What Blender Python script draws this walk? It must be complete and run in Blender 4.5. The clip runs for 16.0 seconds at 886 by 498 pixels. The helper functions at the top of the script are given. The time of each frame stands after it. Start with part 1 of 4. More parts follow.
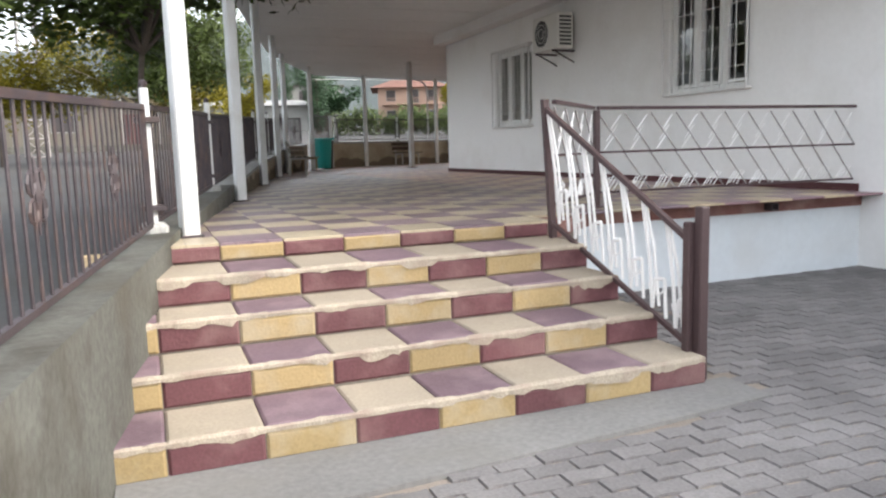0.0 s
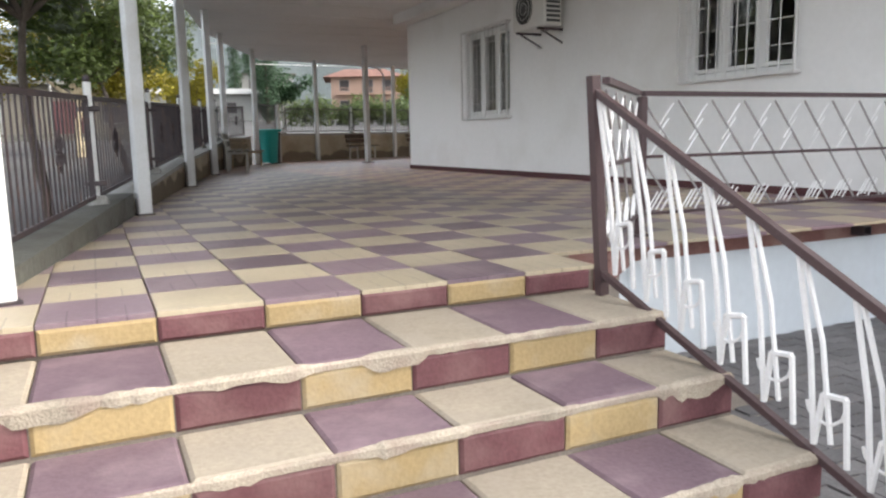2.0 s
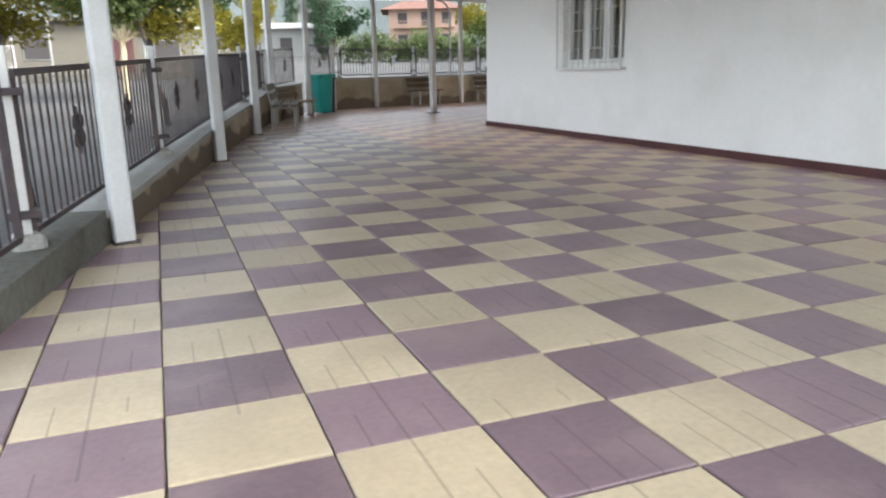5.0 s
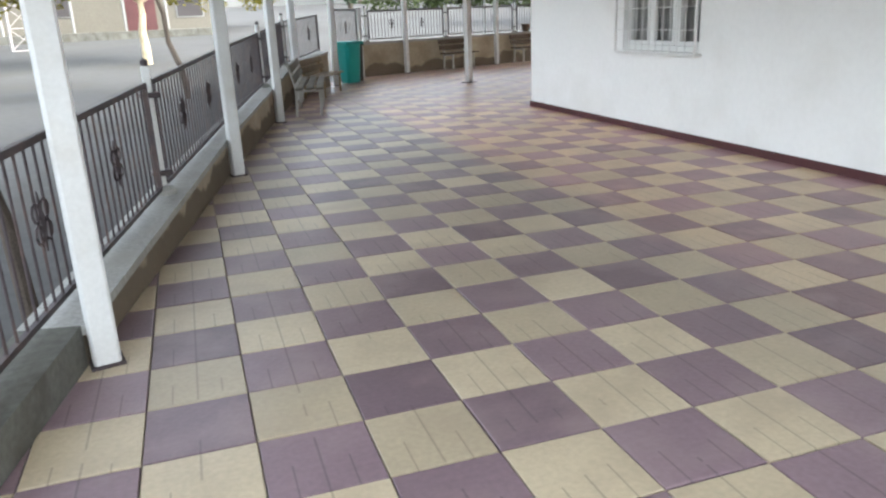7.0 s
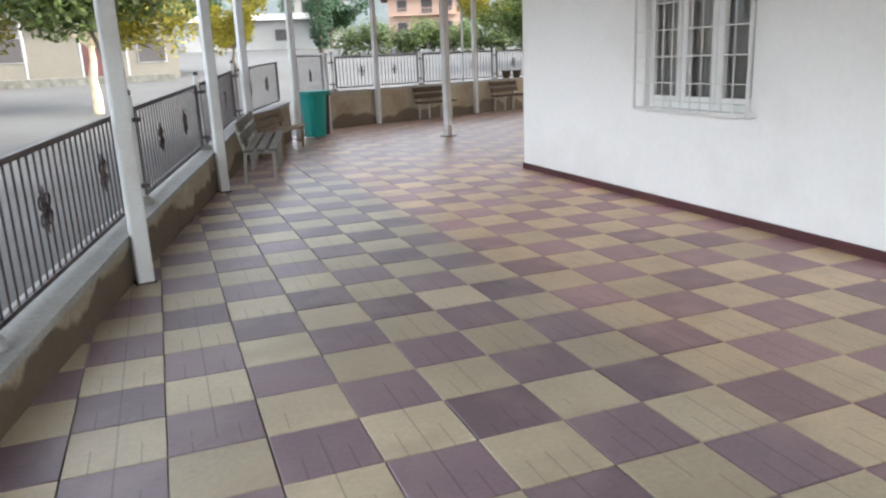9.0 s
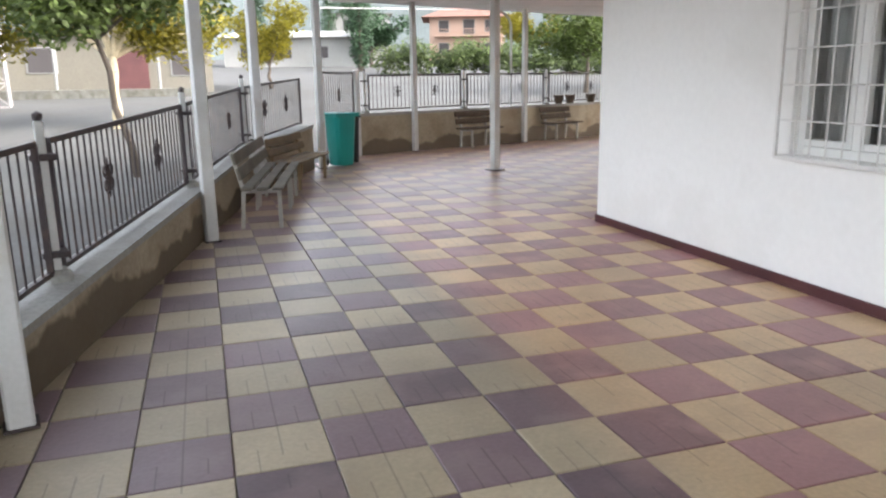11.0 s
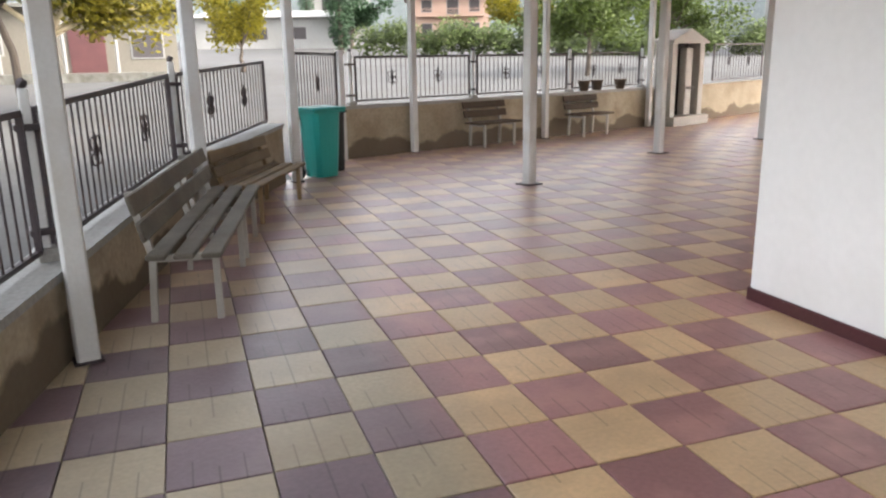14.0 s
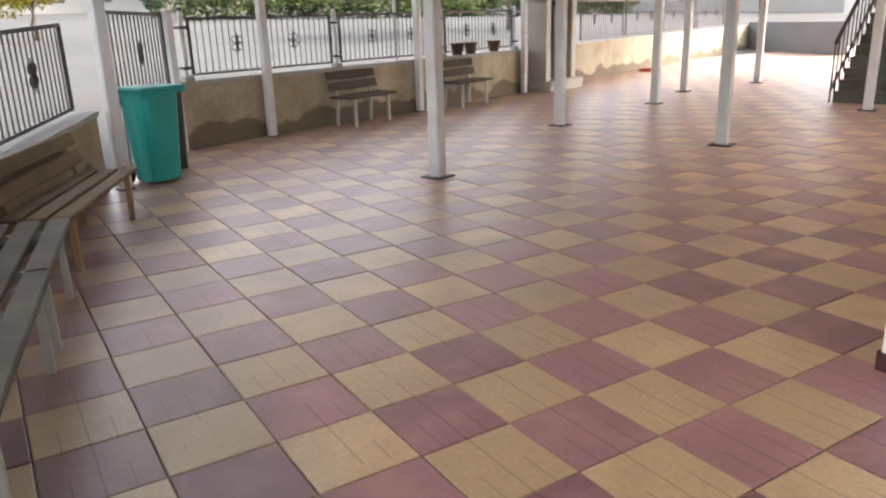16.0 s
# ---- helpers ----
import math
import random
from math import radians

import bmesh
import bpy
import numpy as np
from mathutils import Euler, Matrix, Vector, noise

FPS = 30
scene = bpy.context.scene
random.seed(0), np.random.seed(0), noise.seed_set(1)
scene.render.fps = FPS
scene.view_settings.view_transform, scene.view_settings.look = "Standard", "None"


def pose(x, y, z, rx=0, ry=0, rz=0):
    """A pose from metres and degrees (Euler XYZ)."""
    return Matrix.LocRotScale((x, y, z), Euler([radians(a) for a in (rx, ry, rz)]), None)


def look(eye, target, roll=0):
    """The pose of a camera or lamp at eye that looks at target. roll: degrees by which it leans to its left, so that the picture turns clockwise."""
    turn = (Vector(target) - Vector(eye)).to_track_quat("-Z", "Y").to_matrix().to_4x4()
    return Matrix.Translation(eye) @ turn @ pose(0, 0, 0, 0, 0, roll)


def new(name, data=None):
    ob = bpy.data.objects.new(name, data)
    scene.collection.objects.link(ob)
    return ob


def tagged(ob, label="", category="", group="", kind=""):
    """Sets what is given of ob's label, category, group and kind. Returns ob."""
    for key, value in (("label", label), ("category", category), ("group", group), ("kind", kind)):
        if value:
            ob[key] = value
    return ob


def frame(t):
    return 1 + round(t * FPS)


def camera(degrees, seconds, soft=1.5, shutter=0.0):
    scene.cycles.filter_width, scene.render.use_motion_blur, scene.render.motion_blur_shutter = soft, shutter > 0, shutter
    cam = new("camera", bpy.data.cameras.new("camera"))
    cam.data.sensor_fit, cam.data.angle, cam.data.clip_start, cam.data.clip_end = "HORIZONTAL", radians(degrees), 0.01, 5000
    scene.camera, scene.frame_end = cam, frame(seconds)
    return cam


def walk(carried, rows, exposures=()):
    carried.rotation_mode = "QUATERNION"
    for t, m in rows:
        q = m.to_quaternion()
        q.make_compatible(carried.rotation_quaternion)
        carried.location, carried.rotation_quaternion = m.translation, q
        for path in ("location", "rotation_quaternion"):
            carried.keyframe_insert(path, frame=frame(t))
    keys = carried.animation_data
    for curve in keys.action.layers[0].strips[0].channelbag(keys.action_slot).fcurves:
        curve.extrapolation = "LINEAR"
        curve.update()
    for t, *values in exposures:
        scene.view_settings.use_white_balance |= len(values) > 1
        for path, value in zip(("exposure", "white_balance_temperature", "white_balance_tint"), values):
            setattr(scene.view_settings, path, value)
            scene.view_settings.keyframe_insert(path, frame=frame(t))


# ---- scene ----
cam = camera(61.8, 16.0, soft=2.3)
PATH = [
    (0, (-0.085, -0.008, 0.551), (0.64, 1.837, 0.282), -1.6),
    (0.5, (0.09, 0.428, 0.574), (0.86, 2.261, 0.364), -1.9),
    (1, (0.27, 0.953, 0.582), (1.087, 2.765, 0.356), -1.7),
    (1.5, (0.462, 1.429, 0.614), (1.299, 3.226, 0.353), -1.4),
    (2, (0.534, 1.934, 0.616), (1.37, 3.727, 0.321), -1.2),
    (2.5, (0.689, 2.394, 0.607), (1.523, 4.184, 0.296), -1.1),
    (3, (0.798, 2.837, 0.649), (1.604, 4.64, 0.334), -1.3),
    (3.5, (0.879, 3.286, 0.733), (1.656, 5.1, 0.411), -1.7),
    (6, (1.284, 4.862, 1.169), (1.896, 6.676, 0.59), -1.4),
    (6.5, (1.289, 5.15, 1.353), (1.874, 6.964, 0.747), -1.9),
    (7, (1.438, 5.524, 1.465), (2.028, 7.338, 0.863), -2.5),
    (7.5, (1.529, 5.888, 1.513), (2.149, 7.698, 0.93), -2.8),
    (8, (1.682, 6.415, 1.539), (2.354, 8.216, 0.987), -2.7),
    (8.5, (1.903, 6.906, 1.55), (2.581, 8.712, 1.022), -2.8),
    (9, (2.046, 7.475, 1.522), (2.715, 9.293, 1.023), -2.5),
    (9.5, (2.305, 7.974, 1.507), (2.964, 9.801, 1.029), -2.2),
    (10, (2.466, 8.511, 1.531), (3.09, 10.354, 1.069), -1.9),
    (12.5, (3.035, 11.323, 1.482), (3.617, 13.186, 1.044), -0.6),
    (13, (3.17, 11.861, 1.499), (3.77, 13.715, 1.047), -0.8),
    (13.5, (3.277, 12.368, 1.526), (3.876, 14.218, 1.058), -1.1),
    (14, (3.291, 12.957, 1.533), (3.925, 14.79, 1.044), -1.1),
    (14.5, (3.407, 13.498, 1.495), (4.092, 15.305, 0.98), -1.2),
    (15, (3.419, 14.102, 1.476), (4.174, 15.873, 0.933), -1.3),
    (15.5, (3.492, 14.637, 1.477), (4.368, 16.342, 0.907), -1.5),
    (16, (3.549, 15.168, 1.507), (4.556, 16.793, 0.918), -1.9),
]
walk(cam, [(t, look(eye, target, roll)) for t, eye, target, roll in PATH],
     [(0, 2.12, 6450, 11), (3.5, 2.27, 6450, 11), (6, 2.88, 6200, 7), (10, 3.05, 6350, 11), (12.5, 3.0, 6500, 12), (16, 3.02, 6800, 14)])

# ---- world, sun, exposure ----
SUN_ELEV, SUN_AZ = radians(34), radians(120)
world = bpy.data.worlds.new("sky")
scene.world = world
world.use_nodes = True
wn = world.node_tree
sky = wn.nodes.new("ShaderNodeTexSky")
sky.sky_type, sky.sun_disc, sky.sun_elevation, sky.sun_rotation = "NISHITA", False, SUN_ELEV, SUN_AZ
sky.air_density, sky.dust_density = 1.0, 3.0
hs = wn.nodes.new("ShaderNodeHueSaturation")
hs.inputs["Saturation"].default_value = 0.3
wn.links.new(sky.outputs[0], hs.inputs["Color"])
wn.links.new(hs.outputs[0], wn.nodes["Background"].inputs[0])
wn.nodes["Background"].inputs[1].default_value = 0.15
sun = new("sun", bpy.data.lights.new("sun", "SUN"))
sun.data.energy, sun.data.angle, sun.data.color = 0.5, radians(20), (1.0, 0.9, 0.74)
sd = Vector((math.sin(SUN_AZ) * math.cos(SUN_ELEV), math.cos(SUN_AZ) * math.cos(SUN_ELEV), math.sin(SUN_ELEV)))
sun.matrix_world = look(sd * 60, (0, 0, 0))


# ---- materials ----
def mat(name, col, rough=0.8, var=0.15, scale=6.0, bump=0.2, metal=0.0, stain=None, stain_amt=0.4, spec=0.35, isl=0.0, obr=0.0):
    """Two scales of noise on the colour, a fine bump, an optional stain colour."""
    m = bpy.data.materials.new(name)
    m.use_nodes = True
    n, l = m.node_tree.nodes, m.node_tree.links
    b = n["Principled BSDF"]
    b.inputs["Roughness"].default_value, b.inputs["Metallic"].default_value = rough, metal
    b.inputs["Specular IOR Level"].default_value = spec
    geo = n.new("ShaderNodeNewGeometry")

    def noise_tex(sc, detail=5):
        t = n.new("ShaderNodeTexNoise")
        t.inputs["Scale"].default_value, t.inputs["Detail"].default_value = sc, detail
        l.new(geo.outputs["Position"], t.inputs["Vector"])
        return t

    def ramp(src, lo, hi, a, c):
        r = n.new("ShaderNodeMapRange")
        r.inputs[1].default_value, r.inputs[2].default_value, r.inputs[3].default_value, r.inputs[4].default_value = lo, hi, a, c
        l.new(src, r.inputs[0])
        return r.outputs[0]
    big, fine = noise_tex(scale * 0.25), noise_tex(scale * 8, 8)
    v1 = ramp(big.outputs[0], 0.3, 0.7, 1 - var, 1 + var)
    v2 = ramp(fine.outputs[0], 0.3, 0.7, 1 - var * 0.7, 1 + var * 0.7)
    mul = n.new("ShaderNodeMath")
    mul.operation = "MULTIPLY"
    l.new(v1, mul.inputs[0]), l.new(v2, mul.inputs[1])
    val = mul.outputs[0]
    for amount, out in ((isl, geo.outputs["Random Per Island"]), (obr, n.new("ShaderNodeObjectInfo").outputs["Random"])):
        if amount:
            k = n.new("ShaderNodeMath")
            k.operation = "MULTIPLY"
            l.new(val, k.inputs[0]), l.new(ramp(out, 0, 1, 1 - amount, 1 + amount), k.inputs[1])
            val = k.outputs[0]
    vec = n.new("ShaderNodeVectorMath")
    vec.operation = "SCALE"
    vec.inputs[0].default_value = col
    l.new(val, vec.inputs["Scale"])
    out = vec.outputs[0]
    if stain:
        mix = n.new("ShaderNodeMix")
        mix.data_type = "RGBA"
        l.new(ramp(noise_tex(scale * 0.55, 8).outputs[0], 0.48, 0.68, 0, stain_amt), mix.inputs[0])
        l.new(out, mix.inputs[6])
        mix.inputs[7].default_value = (*stain, 1)
        out = mix.outputs[2]
    l.new(out, b.inputs["Base Color"])
    if bump:
        bp = n.new("ShaderNodeBump")
        bp.inputs["Strength"].default_value, bp.inputs["Distance"].default_value = bump, 0.01
        l.new(fine.outputs[0], bp.inputs["Height"])
        l.new(bp.outputs[0], b.inputs["Normal"])
    m["bsdf"] = b.name
    return m


def tile_mat(name, col, dust, isl, obr, grooves=True, rough=0.37):
    """Worn cement tile: own tint per tile, dusty stains, cast grooves along y."""
    m = mat(name, col, rough, 0.12, 5.0, 0.15, stain=dust, stain_amt=0.55, isl=isl, obr=obr, spec=0.5)
    n, l = m.node_tree.nodes, m.node_tree.links
    b = n["Principled BSDF"]
    # large worn zone past the seam: redder tiles, also lightened against the dim light
    geo = n.new("ShaderNodeNewGeometry")
    sep = n.new("ShaderNodeSeparateXYZ")
    l.new(geo.outputs["Position"], sep.inputs[0])
    if grooves:
        def math_node(op, a, c=None):
            k = n.new("ShaderNodeMath")
            k.operation = op
            for i, v in enumerate((a, c)):
                if v is None:
                    continue
                if isinstance(v, (int, float)):
                    k.inputs[i].default_value = v
                else:
                    l.new(v, k.inputs[i])
            return k.outputs[0]
        f = math_node("FRACT", math_node("MULTIPLY", math_node("SUBTRACT", sep.outputs[0], 1.5 - 40), 2.5))
        fy = math_node("FRACT", math_node("MULTIPLY", math_node("SUBTRACT", sep.outputs[1], 4.82 - 40), 2.5))
        mid = math_node("LESS_THAN", math_node("ABSOLUTE", math_node("SUBTRACT", f, 0.5)), 0.011)
        quarter = math_node("LESS_THAN", math_node("ABSOLUTE", math_node("SUBTRACT", math_node("ABSOLUTE", math_node("SUBTRACT", f, 0.5)), 0.25)), 0.009)
        g = math_node("MAXIMUM", mid, math_node("MULTIPLY", quarter, math_node("LESS_THAN", fy, 0.48)))
        ns = n.new("ShaderNodeTexNoise")
        ns.inputs["Scale"].default_value = 1.3
        l.new(geo.outputs["Position"], ns.inputs["Vector"])
        g = math_node("MULTIPLY", g, math_node("GREATER_THAN", ns.outputs[0], 0.46))
        src = b.inputs["Base Color"].links[0].from_socket
        mx = n.new("ShaderNodeMix")
        mx.data_type = "RGBA"
        l.new(math_node("MULTIPLY", g, 0.45), mx.inputs[0])
        l.new(src, mx.inputs[6])
        mx.inputs[7].default_value = (col[0] * 0.35, col[1] * 0.33, col[2] * 0.35, 1)
        l.new(mx.outputs[2], b.inputs["Base Color"])
    # worn zone tint; factors above 1 put missing floor light into the colour
    src = b.inputs["Base Color"].links[0].from_socket
    zones = []
    for k, lo, hi in ((0, 4.1, 4.5), (1, 17.0, 19.5)):
        r = n.new("ShaderNodeMapRange")
        r.inputs[1].default_value, r.inputs[2].default_value = lo, hi
        l.new(sep.outputs[k], r.inputs[0])
        zones.append(r.outputs[0])
    grow = n.new("ShaderNodeMapRange")
    grow.inputs[1].default_value, grow.inputs[2].default_value, grow.inputs[3].default_value = 9.0, 14.0, 0.3
    l.new(sep.outputs[1], grow.inputs[0])
    side = n.new("ShaderNodeMath")
    side.operation = "MULTIPLY"
    l.new(zones[0], side.inputs[0]), l.new(grow.outputs[0], side.inputs[1])
    r = n.new("ShaderNodeMath")
    r.operation = "MAXIMUM"
    l.new(side.outputs[0], r.inputs[0]), l.new(zones[1], r.inputs[1])
    mx = n.new("ShaderNodeMix")
    mx.data_type, mx.blend_type = "RGBA", "MULTIPLY"
    l.new(r.outputs[0], mx.inputs[0]), l.new(src, mx.inputs[6])
    mx.inputs[7].default_value = (1.42, 1.16, 0.94, 1) if col[0] > 0.3 else (1.95, 1.36, 1.18, 1)
    l.new(mx.outputs[2], b.inputs["Base Color"])
    # trodden dust on the tiles before the benches
    src = mx.outputs[2]
    t = n.new("ShaderNodeTexNoise")
    t.inputs["Scale"].default_value, t.inputs["Detail"].default_value = 2.2, 8
    l.new(geo.outputs["Position"], t.inputs["Vector"])
    d = n.new("ShaderNodeMapRange")
    d.inputs[1].default_value, d.inputs[2].default_value, d.inputs[3].default_value, d.inputs[4].default_value = 0.35, 0.65, 0.15, 0.75
    l.new(t.outputs[0], d.inputs[0])
    k = n.new("ShaderNodeMath")
    k.operation = "MULTIPLY"
    l.new(d.outputs[0], k.inputs[0]), l.new(zones[1], k.inputs[1])
    mx = n.new("ShaderNodeMix")
    mx.data_type = "RGBA"
    l.new(k.outputs[0], mx.inputs[0]), l.new(src, mx.inputs[6])
    mx.inputs[7].default_value = (0.35, 0.27, 0.235, 1)
    l.new(mx.outputs[2], b.inputs["Base Color"])
    return m


YEL, PUR, MAR = (0.445, 0.38, 0.265), (0.185, 0.132, 0.15), (0.135, 0.055, 0.06)
DUST_Y, DUST_P = (0.34, 0.28, 0.2), (0.28, 0.215, 0.215)
TILE_Y, TILE_P = tile_mat("yellow_tile", YEL, DUST_Y, 0, 0.15), tile_mat("purple_tile", PUR, DUST_P, 0, 0.24)
TILE_YJ, TILE_PJ = tile_mat("yellow_tile_rest", YEL, DUST_Y, 0.15, 0), tile_mat("purple_tile_rest", PUR, DUST_P, 0.24, 0)
STEP_Y = mat("step_yellow", (0.35, 0.3, 0.23), 0.75, 0.14, 7, 0.3, stain=(0.36, 0.31, 0.245), stain_amt=0.7, obr=0.1)
STEP_P = mat("step_purple", (0.175, 0.118, 0.135), 0.75, 0.14, 7, 0.3, stain=(0.32, 0.24, 0.25), stain_amt=0.5, obr=0.12)
RIS_Y = mat("riser_yellow", (0.36, 0.265, 0.13), 0.7, 0.14, 8, 0.3, stain=(0.4, 0.34, 0.24), stain_amt=0.75, obr=0.1)
RIS_M = mat("riser_maroon", MAR, 0.7, 0.16, 8, 0.3, stain=(0.3, 0.19, 0.17), stain_amt=0.4, obr=0.1)
MORTAR = mat("mortar", (0.27, 0.23, 0.19), 0.9, 0.2, 10, 0.4)
WORN = mat("worn_nosing_cement", (0.4, 0.345, 0.27), 0.9, 0.25, 14, 0.7, stain=(0.3, 0.22, 0.18), stain_amt=0.6)
CONC = mat("old_concrete", (0.105, 0.105, 0.092), 0.9, 0.25, 3.5, 0.7, stain=(0.075, 0.07, 0.055), stain_amt=0.85)
def streaks(m, dark, amt):
    """Damp run-off patches, a little longer than wide."""
    n, l = m.node_tree.nodes, m.node_tree.links
    b = n["Principled BSDF"]
    src = b.inputs["Base Color"].links[0].from_socket
    geo = n.new("ShaderNodeNewGeometry")
    mp = n.new("ShaderNodeMapping")
    mp.inputs["Scale"].default_value = (3.2, 3.2, 2.6)
    l.new(geo.outputs["Position"], mp.inputs["Vector"])
    t = n.new("ShaderNodeTexNoise")
    t.inputs["Scale"].default_value, t.inputs["Detail"].default_value = 1.0, 8
    l.new(mp.outputs[0], t.inputs["Vector"])
    r = n.new("ShaderNodeMapRange")
    r.inputs[1].default_value, r.inputs[2].default_value, r.inputs[4].default_value = 0.5, 0.7, amt
    l.new(t.outputs[0], r.inputs[0])
    mx = n.new("ShaderNodeMix")
    mx.data_type = "RGBA"
    l.new(r.outputs[0], mx.inputs[0]), l.new(src, mx.inputs[6])
    mx.inputs[7].default_value = (*dark, 1)
    l.new(mx.outputs[2], b.inputs["Base Color"])


streaks(CONC, (0.05, 0.045, 0.035), 0.75)


def tide_mark(m, dark, level, swing, amt):
    """Rising damp: a stain with a ragged upper edge."""
    n, l = m.node_tree.nodes, m.node_tree.links
    b = n["Principled BSDF"]
    src = b.inputs["Base Color"].links[0].from_socket
    geo = n.new("ShaderNodeNewGeometry")
    sep = n.new("ShaderNodeSeparateXYZ")
    l.new(geo.outputs["Position"], sep.inputs[0])
    t = n.new("ShaderNodeTexNoise")
    t.inputs["Scale"].default_value, t.inputs["Detail"].default_value = 1.4, 6
    l.new(geo.outputs["Position"], t.inputs["Vector"])
    k = n.new("ShaderNodeMath")
    k.operation, k.inputs[1].default_value = "MULTIPLY_ADD", -swing
    l.new(t.outputs[0], k.inputs[0]), l.new(sep.outputs[2], k.inputs[2])
    r = n.new("ShaderNodeMapRange")
    r.inputs[1].default_value, r.inputs[2].default_value = level - swing * 0.5 - 0.03, level - swing * 0.5 + 0.02
    r.inputs[3].default_value, r.inputs[4].default_value = amt, 0
    l.new(k.outputs[0], r.inputs[0])
    mx = n.new("ShaderNodeMix")
    mx.data_type = "RGBA"
    l.new(r.outputs[0], mx.inputs[0]), l.new(src, mx.inputs[6])
    mx.inputs[7].default_value = (*dark, 1)
    l.new(mx.outputs[2], b.inputs["Base Color"])


PLASTER = mat("stained_plaster", (0.36, 0.31, 0.225), 0.9, 0.2, 3.2, 0.35, stain=(0.2, 0.155, 0.1), stain_amt=0.6)
tide_mark(PLASTER, (0.105, 0.08, 0.055), 0.24, 0.75, 0.85)
CAP = mat("whitewashed_concrete", (0.33, 0.33, 0.31), 0.9, 0.2, 5, 0.4, stain=(0.3, 0.29, 0.26), stain_amt=0.6)
WALLW = mat("white_wall_paint", (0.86, 0.855, 0.84), 0.65, 0.025, 2, 0.05, stain=(0.7, 0.68, 0.64), stain_amt=0.4)
RETW = mat("pale_blue_white_paint", (0.7, 0.74, 0.76), 0.7, 0.04, 2, 0.12, stain=(0.6, 0.6, 0.58), stain_amt=0.5)
SOFFIT = mat("white_metal_soffit", (0.82, 0.81, 0.78), 0.45, 0.05, 1.5, 0.03)
POSTW = mat("white_post_paint", (0.6, 0.61, 0.6), 0.45, 0.06, 6, 0.08, stain=(0.45, 0.42, 0.36), stain_amt=0.35)
DARKM = mat("dark_brown_iron", (0.045, 0.035, 0.038), 0.5, 0.2, 12, 0.1, stain=(0.12, 0.07, 0.05), stain_amt=0.4)
RAILB = mat("brown_painted_steel", (0.075, 0.048, 0.048), 0.4, 0.12, 10, 0.08)
WHITEM = mat("white_iron", (0.75, 0.74, 0.72), 0.45, 0.06, 10, 0.06)
GREYM = mat("grey_iron", (0.32, 0.3, 0.29), 0.5, 0.1, 10, 0.06)
PVC = mat("white_pvc", (0.78, 0.78, 0.76), 0.3, 0.02, 4, 0.0)
CURT = mat("sheer_curtain", (0.78, 0.78, 0.74), 0.9, 0.1, 8, 0.1)
DARKROOM = mat("dark_interior", (0.05, 0.045, 0.045), 0.9, 0.1, 4, 0.0)
SKIRT = mat("maroon_skirting", (0.08, 0.026, 0.028), 0.55, 0.15, 8, 0.1)
WOODG = mat("weathered_grey_wood", (0.14, 0.13, 0.105), 0.8, 0.25, 9, 0.3, stain=(0.11, 0.09, 0.065), stain_amt=0.5)
WOODO = mat("ochre_wood", (0.16, 0.115, 0.06), 0.75, 0.25, 9, 0.3)
WOODB = mat("brown_wood", (0.07, 0.046, 0.028), 0.75, 0.25, 9, 0.3)
BENCHM = mat("bench_grey_steel", (0.42, 0.41, 0.37), 0.5, 0.1, 9, 0.05)
TEAL = mat("teal_plastic", (0.012, 0.29, 0.26), 0.4, 0.06, 5, 0.05)
BLACK = mat("black_rubber", (0.02, 0.02, 0.02), 0.7, 0.1, 9, 0.1)
ACW = mat("ac_white_plastic", (0.7, 0.69, 0.65), 0.45, 0.04, 6, 0.02)
ACD = mat("ac_dark_grille", (0.06, 0.06, 0.06), 0.6, 0.1, 6, 0.0)
PAVER = mat("grey_paver", (0.2, 0.19, 0.185), 0.9, 0.18, 8, 0.5, obr=0.14)
PAVERJ = mat("grey_paver_rest", (0.2, 0.19, 0.185), 0.9, 0.18, 8, 0.5, isl=0.14)
APRON = mat("cement_apron", (0.21, 0.205, 0.195), 0.9, 0.15, 4, 0.4, stain=(0.2, 0.19, 0.17), stain_amt=0.5)
YARD = mat("yard_concrete", (0.068, 0.067, 0.064), 0.9, 0.15, 0.8, 0.3, stain=(0.06, 0.055, 0.045), stain_amt=0.5)
CREAM = mat("cream_render", (0.12, 0.11, 0.09), 0.85, 0.08, 1, 0.1, stain=(0.15, 0.135, 0.1), stain_amt=0.4)
GREYW = mat("weathered_white_render", (0.22, 0.22, 0.21), 0.85, 0.1, 1, 0.1, stain=(0.22, 0.21, 0.19), stain_amt=0.5)
PINK = mat("salmon_render", (0.32, 0.22, 0.17), 0.85, 0.08, 1, 0.1)
ROOFT = mat("red_roof_tile", (0.16, 0.08, 0.058), 0.85, 0.2, 3, 0.4)
BROWND = mat("dark_red_door", (0.07, 0.025, 0.025), 0.6, 0.15, 6, 0.1)
BARK = mat("bark", (0.08, 0.065, 0.052), 0.95, 0.3, 9, 0.8)
# pale yellow bark: low sunlight on the trunk put into its colour
BARK_LIT = mat("sunlit_bark", (0.5, 0.42, 0.28), 0.95, 0.3, 9, 0.8)
HILL = mat("hazy_hill", (0.085, 0.1, 0.1), 1.0, 0.25, 0.05, 0.0)
STAINLESS = mat("fountain_stone", (0.36, 0.345, 0.31), 0.6, 0.12, 4, 0.15)
SEAT_RED = mat("red_hose_plastic", (0.4, 0.06, 0.04), 0.5, 0.1, 8, 0.0)


